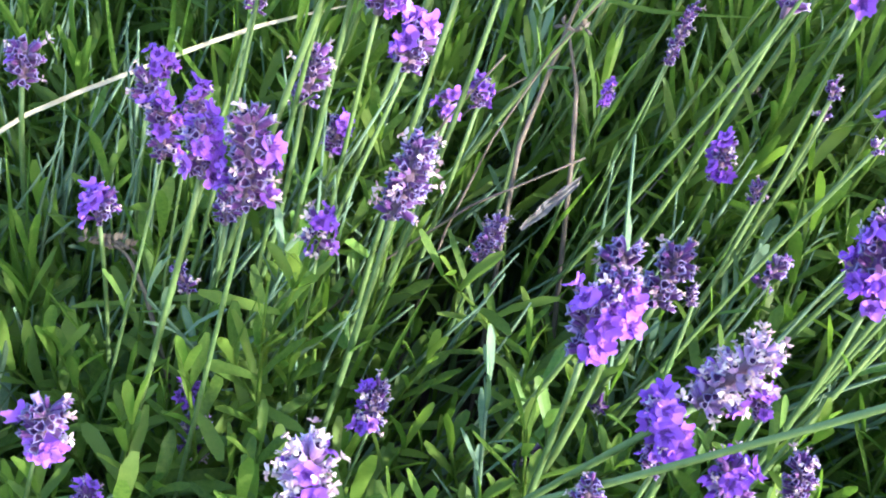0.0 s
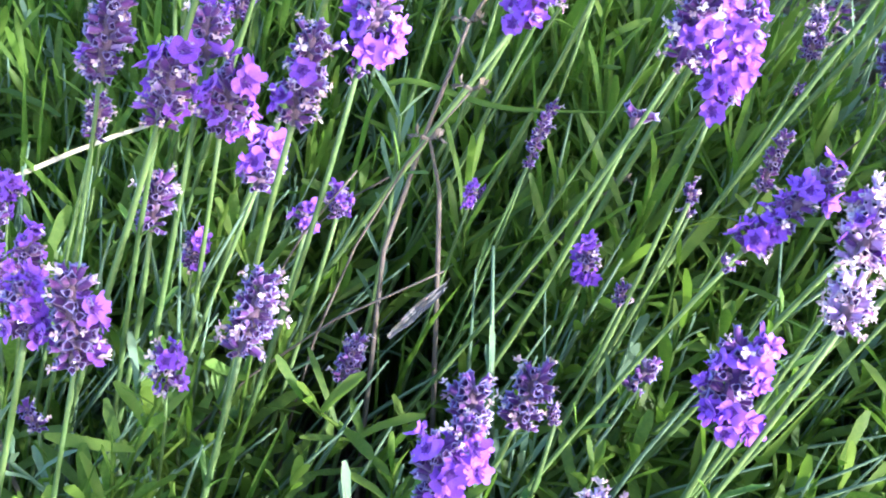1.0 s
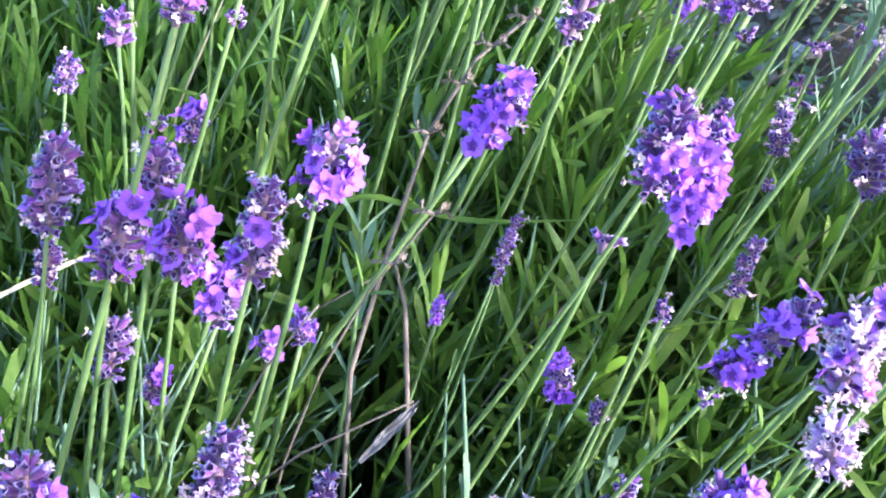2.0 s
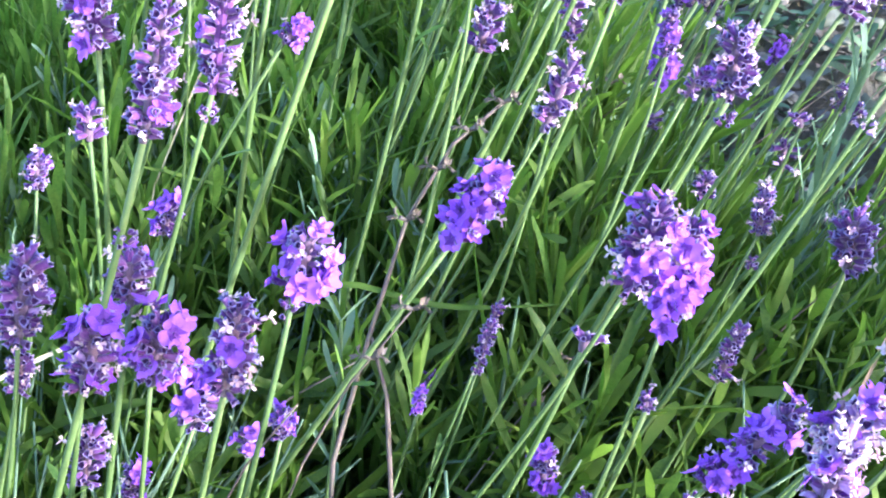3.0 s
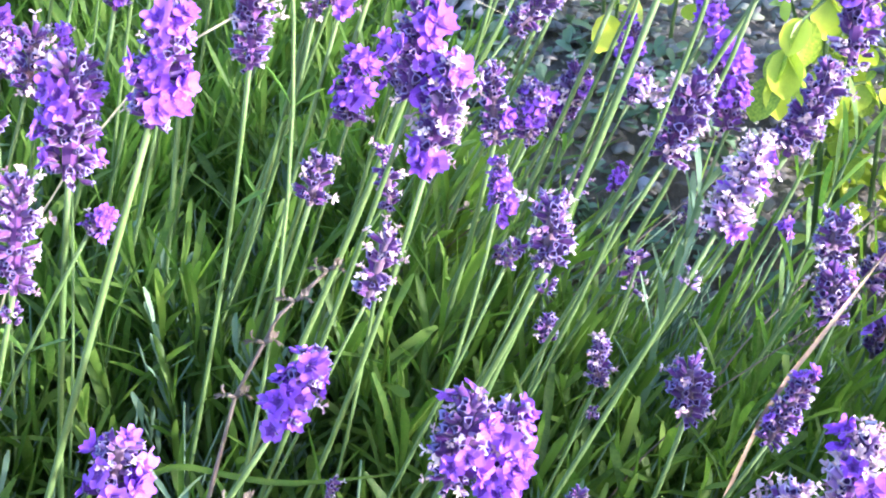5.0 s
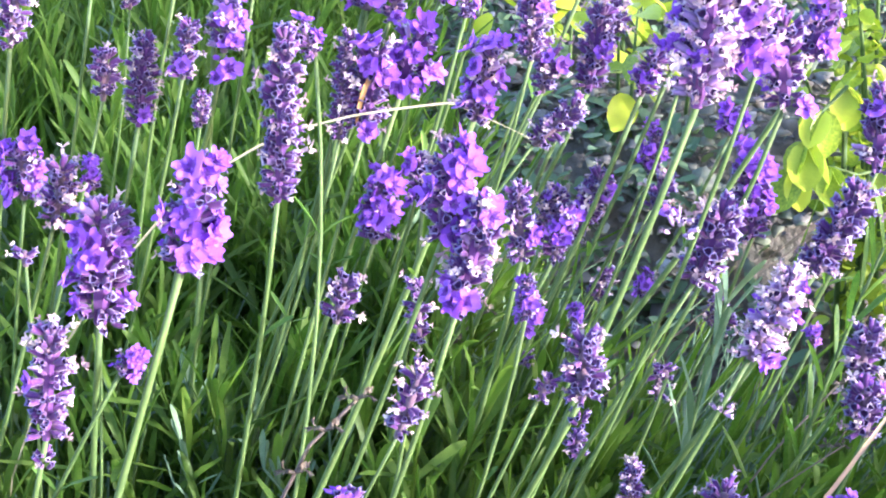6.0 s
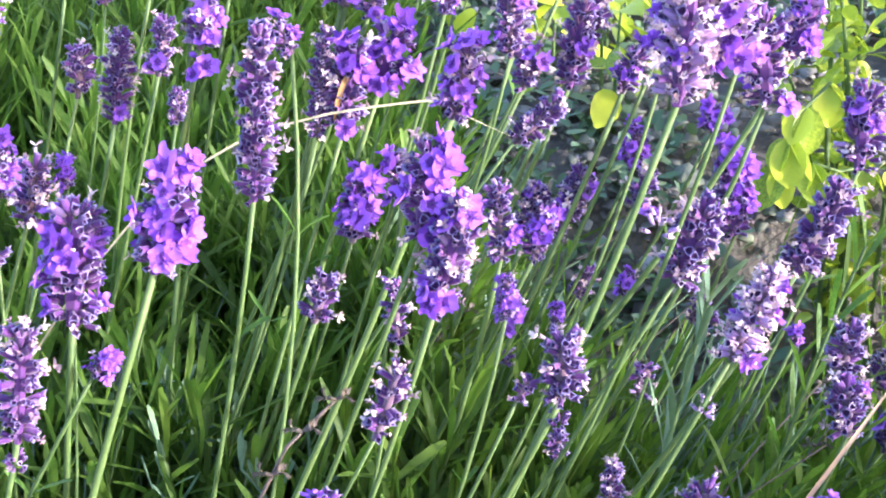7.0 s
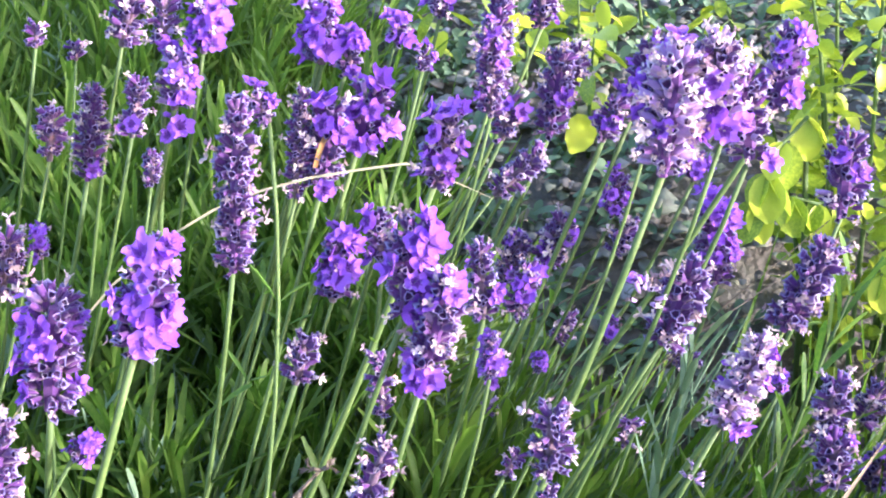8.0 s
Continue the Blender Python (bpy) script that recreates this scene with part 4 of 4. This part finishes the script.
stalk(-0.022, 0.397, 0.291, 9, -3, 19.2, 11.9, "topbloom", low=7.8)
stalk(-0.006, 0.331, 0.278, 8, -3, 46.7, 10.5, "fade")
stalk(0.006, 0.347, 0.308, 22, 177, 10.4, 8.3, "bloom")
stalk(-0.030, 0.388, 0.274, 11, -3, 11.3, 6.4, "fade")
stalk(0.026, 0.383, 0.280, 17, -3, 22.2, 17.3, "bloom")
stalk(0.016, 0.379, 0.273, 10, -3, 27.6, 13.3, "mixed")
stalk(0.009, 0.378, 0.272, 8, -3, 32.4, 7.2, "fade")
stalk(0.018, 0.396, 0.302, 10, -3, 14.7, 12.6, "bloom")
stalk(0.042, 0.330, 0.295, 15, -3, 23.4, 11.5, "topbloom")
stalk(0.061, 0.367, 0.296, 2, -3, 24.6, 8.6, "mixed")
stalk(0.046, 0.393, 0.299, 8, -3, 7.4, 6.0, "bloom")
stalk(0.034, 0.293, 0.265, 15, -3, 32.3, 13.4, "topbloom")
stalk(0.032, 0.299, 0.280, 7, -3, 28.6, 12.7, "topbloom")
stalk(0.016, 0.374, 0.239, 11, -3, 24.6, 12.6, "bloom")
stalk(0.031, 0.378, 0.248, 0, -3, 19.7, 10.7, "bloom")
stalk(0.066, 0.360, 0.239, 13, -3, 17.2, 9.5, "mixed")
stalk(0.057, 0.361, 0.239, 1, 177, 24.8, 9.5, "mixed")
stalk(0.066, 0.402, 0.255, 47, -3, 20.6, 10.5, "fade")
stalk(0.085, 0.417, 0.265, 10, -3, 27.4, 12.5, "fade")
stalk(0.071, 0.418, 0.265, 11, -3, 14.0, 10.1, "mixed")
stalk(0.105, 0.418, 0.234, 10, -3, 17.9, 9.0, "bloom")
stalk(0.101, 0.415, 0.263, 18, -3, 15.3, 9.7, "mixed")
stalk(0.090, 0.306, 0.307, 5, -3, 29.8, 14.4, "pale", low=31.8)
stalk(0.090, 0.314, 0.316, 3, 177, 14.5, 7.8, "bloom")
stalk(0.128, 0.359, 0.280, 8, 177, 29.7, 15.8, "topbloom")
stalk(0.141, 0.381, 0.283, 8, -3, 27.8, 12.6, "topbloom")
stalk(0.104, 0.309, 0.314, 7, 177, 24.8, 11.3, "pale")
stalk(0.097, 0.325, 0.250, 17, -3, 24.2, 12.9, "blue")
stalk(0.131, 0.386, 0.225, 7, 177, 32.6, 13.7, "bloom")
stalk(0.130, 0.330, 0.247, 22, -3, 27.7, 12.5, "blue")
stalk(0.165, 0.383, 0.248, 2, -3, 25.2, 15.0, "mixed")
stalk(0.126, 0.402, 0.253, 5, -3, 12.1, 8.6, "bloom")
stalk(0.100, 0.398, 0.200, 7, -3, 11.5, 6.8, "bloom")
stalk(0.057, 0.352, 0.224, 3, -3, 16.5, 6.3, "bloom")
stalk(0.078, 0.396, 0.193, 3, -3, 8.5, 5.4, "bloom")
stalk(0.149, 0.339, 0.207, 7, -3, 16.9, 11.1, "blue")
stalk(0.150, 0.331, 0.192, 6, 177, 17.5, 12.7, "mixed")
stalk(0.147, 0.371, 0.196, 2, 177, 7.2, 4.8, "bloom")
stalk(0.104, 0.388, 0.168, 2, -3, 12.1, 9.1, "sparse")
stalk(0.052, 0.288, 0.244, 23, -3, 8.4, 5.9, "budw")
stalk(0.026, 0.306, 0.250, 1, -3, 17.3, 6.5, "sparse")
stalk(0.062, 0.397, 0.179, 1, -3, 6.6, 6.4, "sparse")
stalk(0.105, 0.412, 0.225, 23, -3, 14.9, 9.0, "bud")
stalk(-0.074, 0.347, 0.256, 5, -3, 7.6, 8.8, "sparse")
stalk(-0.082, 0.404, 0.295, 17, -3, 23.0, 9.6, "fade")
stalk(-0.058, 0.410, 0.308, 11, -3, 8.3, 6.7, "bud")
stalk(-0.054, 0.443, 0.291, 3, -3, 7.3, 7.7, "bud")
stalk(-0.040, 0.444, 0.294, 21, -5, 17.4, 12.7, "fade")
stalk(-0.023, 0.406, 0.306, 6, -5, 19.2, 10.5, "fade")
stalk(-0.013, 0.404, 0.304, 17, -5, 18.2, 10.8, "bloom")
stalk(0.019, 0.396, 0.301, 6, -5, 21.5, 13.0, "bloom")
stalk(0.025, 0.394, 0.299, 18, -5, 13.5, 9.2, "bloom")
stalk(0.058, 0.463, 0.287, 1, 175, 13.2, 9.1, "bloom")
stalk(0.043, 0.461, 0.281, 12, -5, 11.6, 9.1, "bloom")
stalk(0.073, 0.450, 0.266, 6, -5, 32.2, 12.3, "fade")
stalk(0.090, 0.458, 0.284, 2, -5, 14.1, 10.9, "mixed")
stalk(0.111, 0.418, 0.270, 15, -5, 25.8, 12.8, "mixed")
stalk(0.075, 0.219, 0.189, 33, -1, 21.5, 13.3, "pale")
stalk(0.072, 0.425, 0.209, 13, -3, 18, 11, "fade")
stalk(0.087, 0.425, 0.217, 16, -3, 18, 11, "mixed")
stalk(0.090, 0.425, 0.185, 19, -3, 13, 8, "fade")
stalk(0.188, 0.400, 0.158, 22, -3, 18, 12, "bud")
stalk(0.174, 0.400, 0.151, 10, -3, 12, 9, "fade")
stalk(0.194, 0.400, 0.128, 13, -3, 18, 12, "mixed")
stalk(0.130, 0.425, 0.171, 16, -3, 12, 8, "fade")
stalk(0.134, 0.425, 0.167, 19, -3, 10, 8, "bud")
stalk(0.084, 0.425, 0.214, 22, -3, 18, 11, "fade")
stalk(0.075, 0.425, 0.215, 10, -3, 14, 9, "mixed")
stalk(0.082, 0.425, 0.207, 13, -3, 12, 8, "fade")
stalk(0.088, 0.425, 0.274, 16, -3, 16, 10, "bud")
stalk(0.092, 0.425, 0.278, 19, -3, 14, 10, "fade")
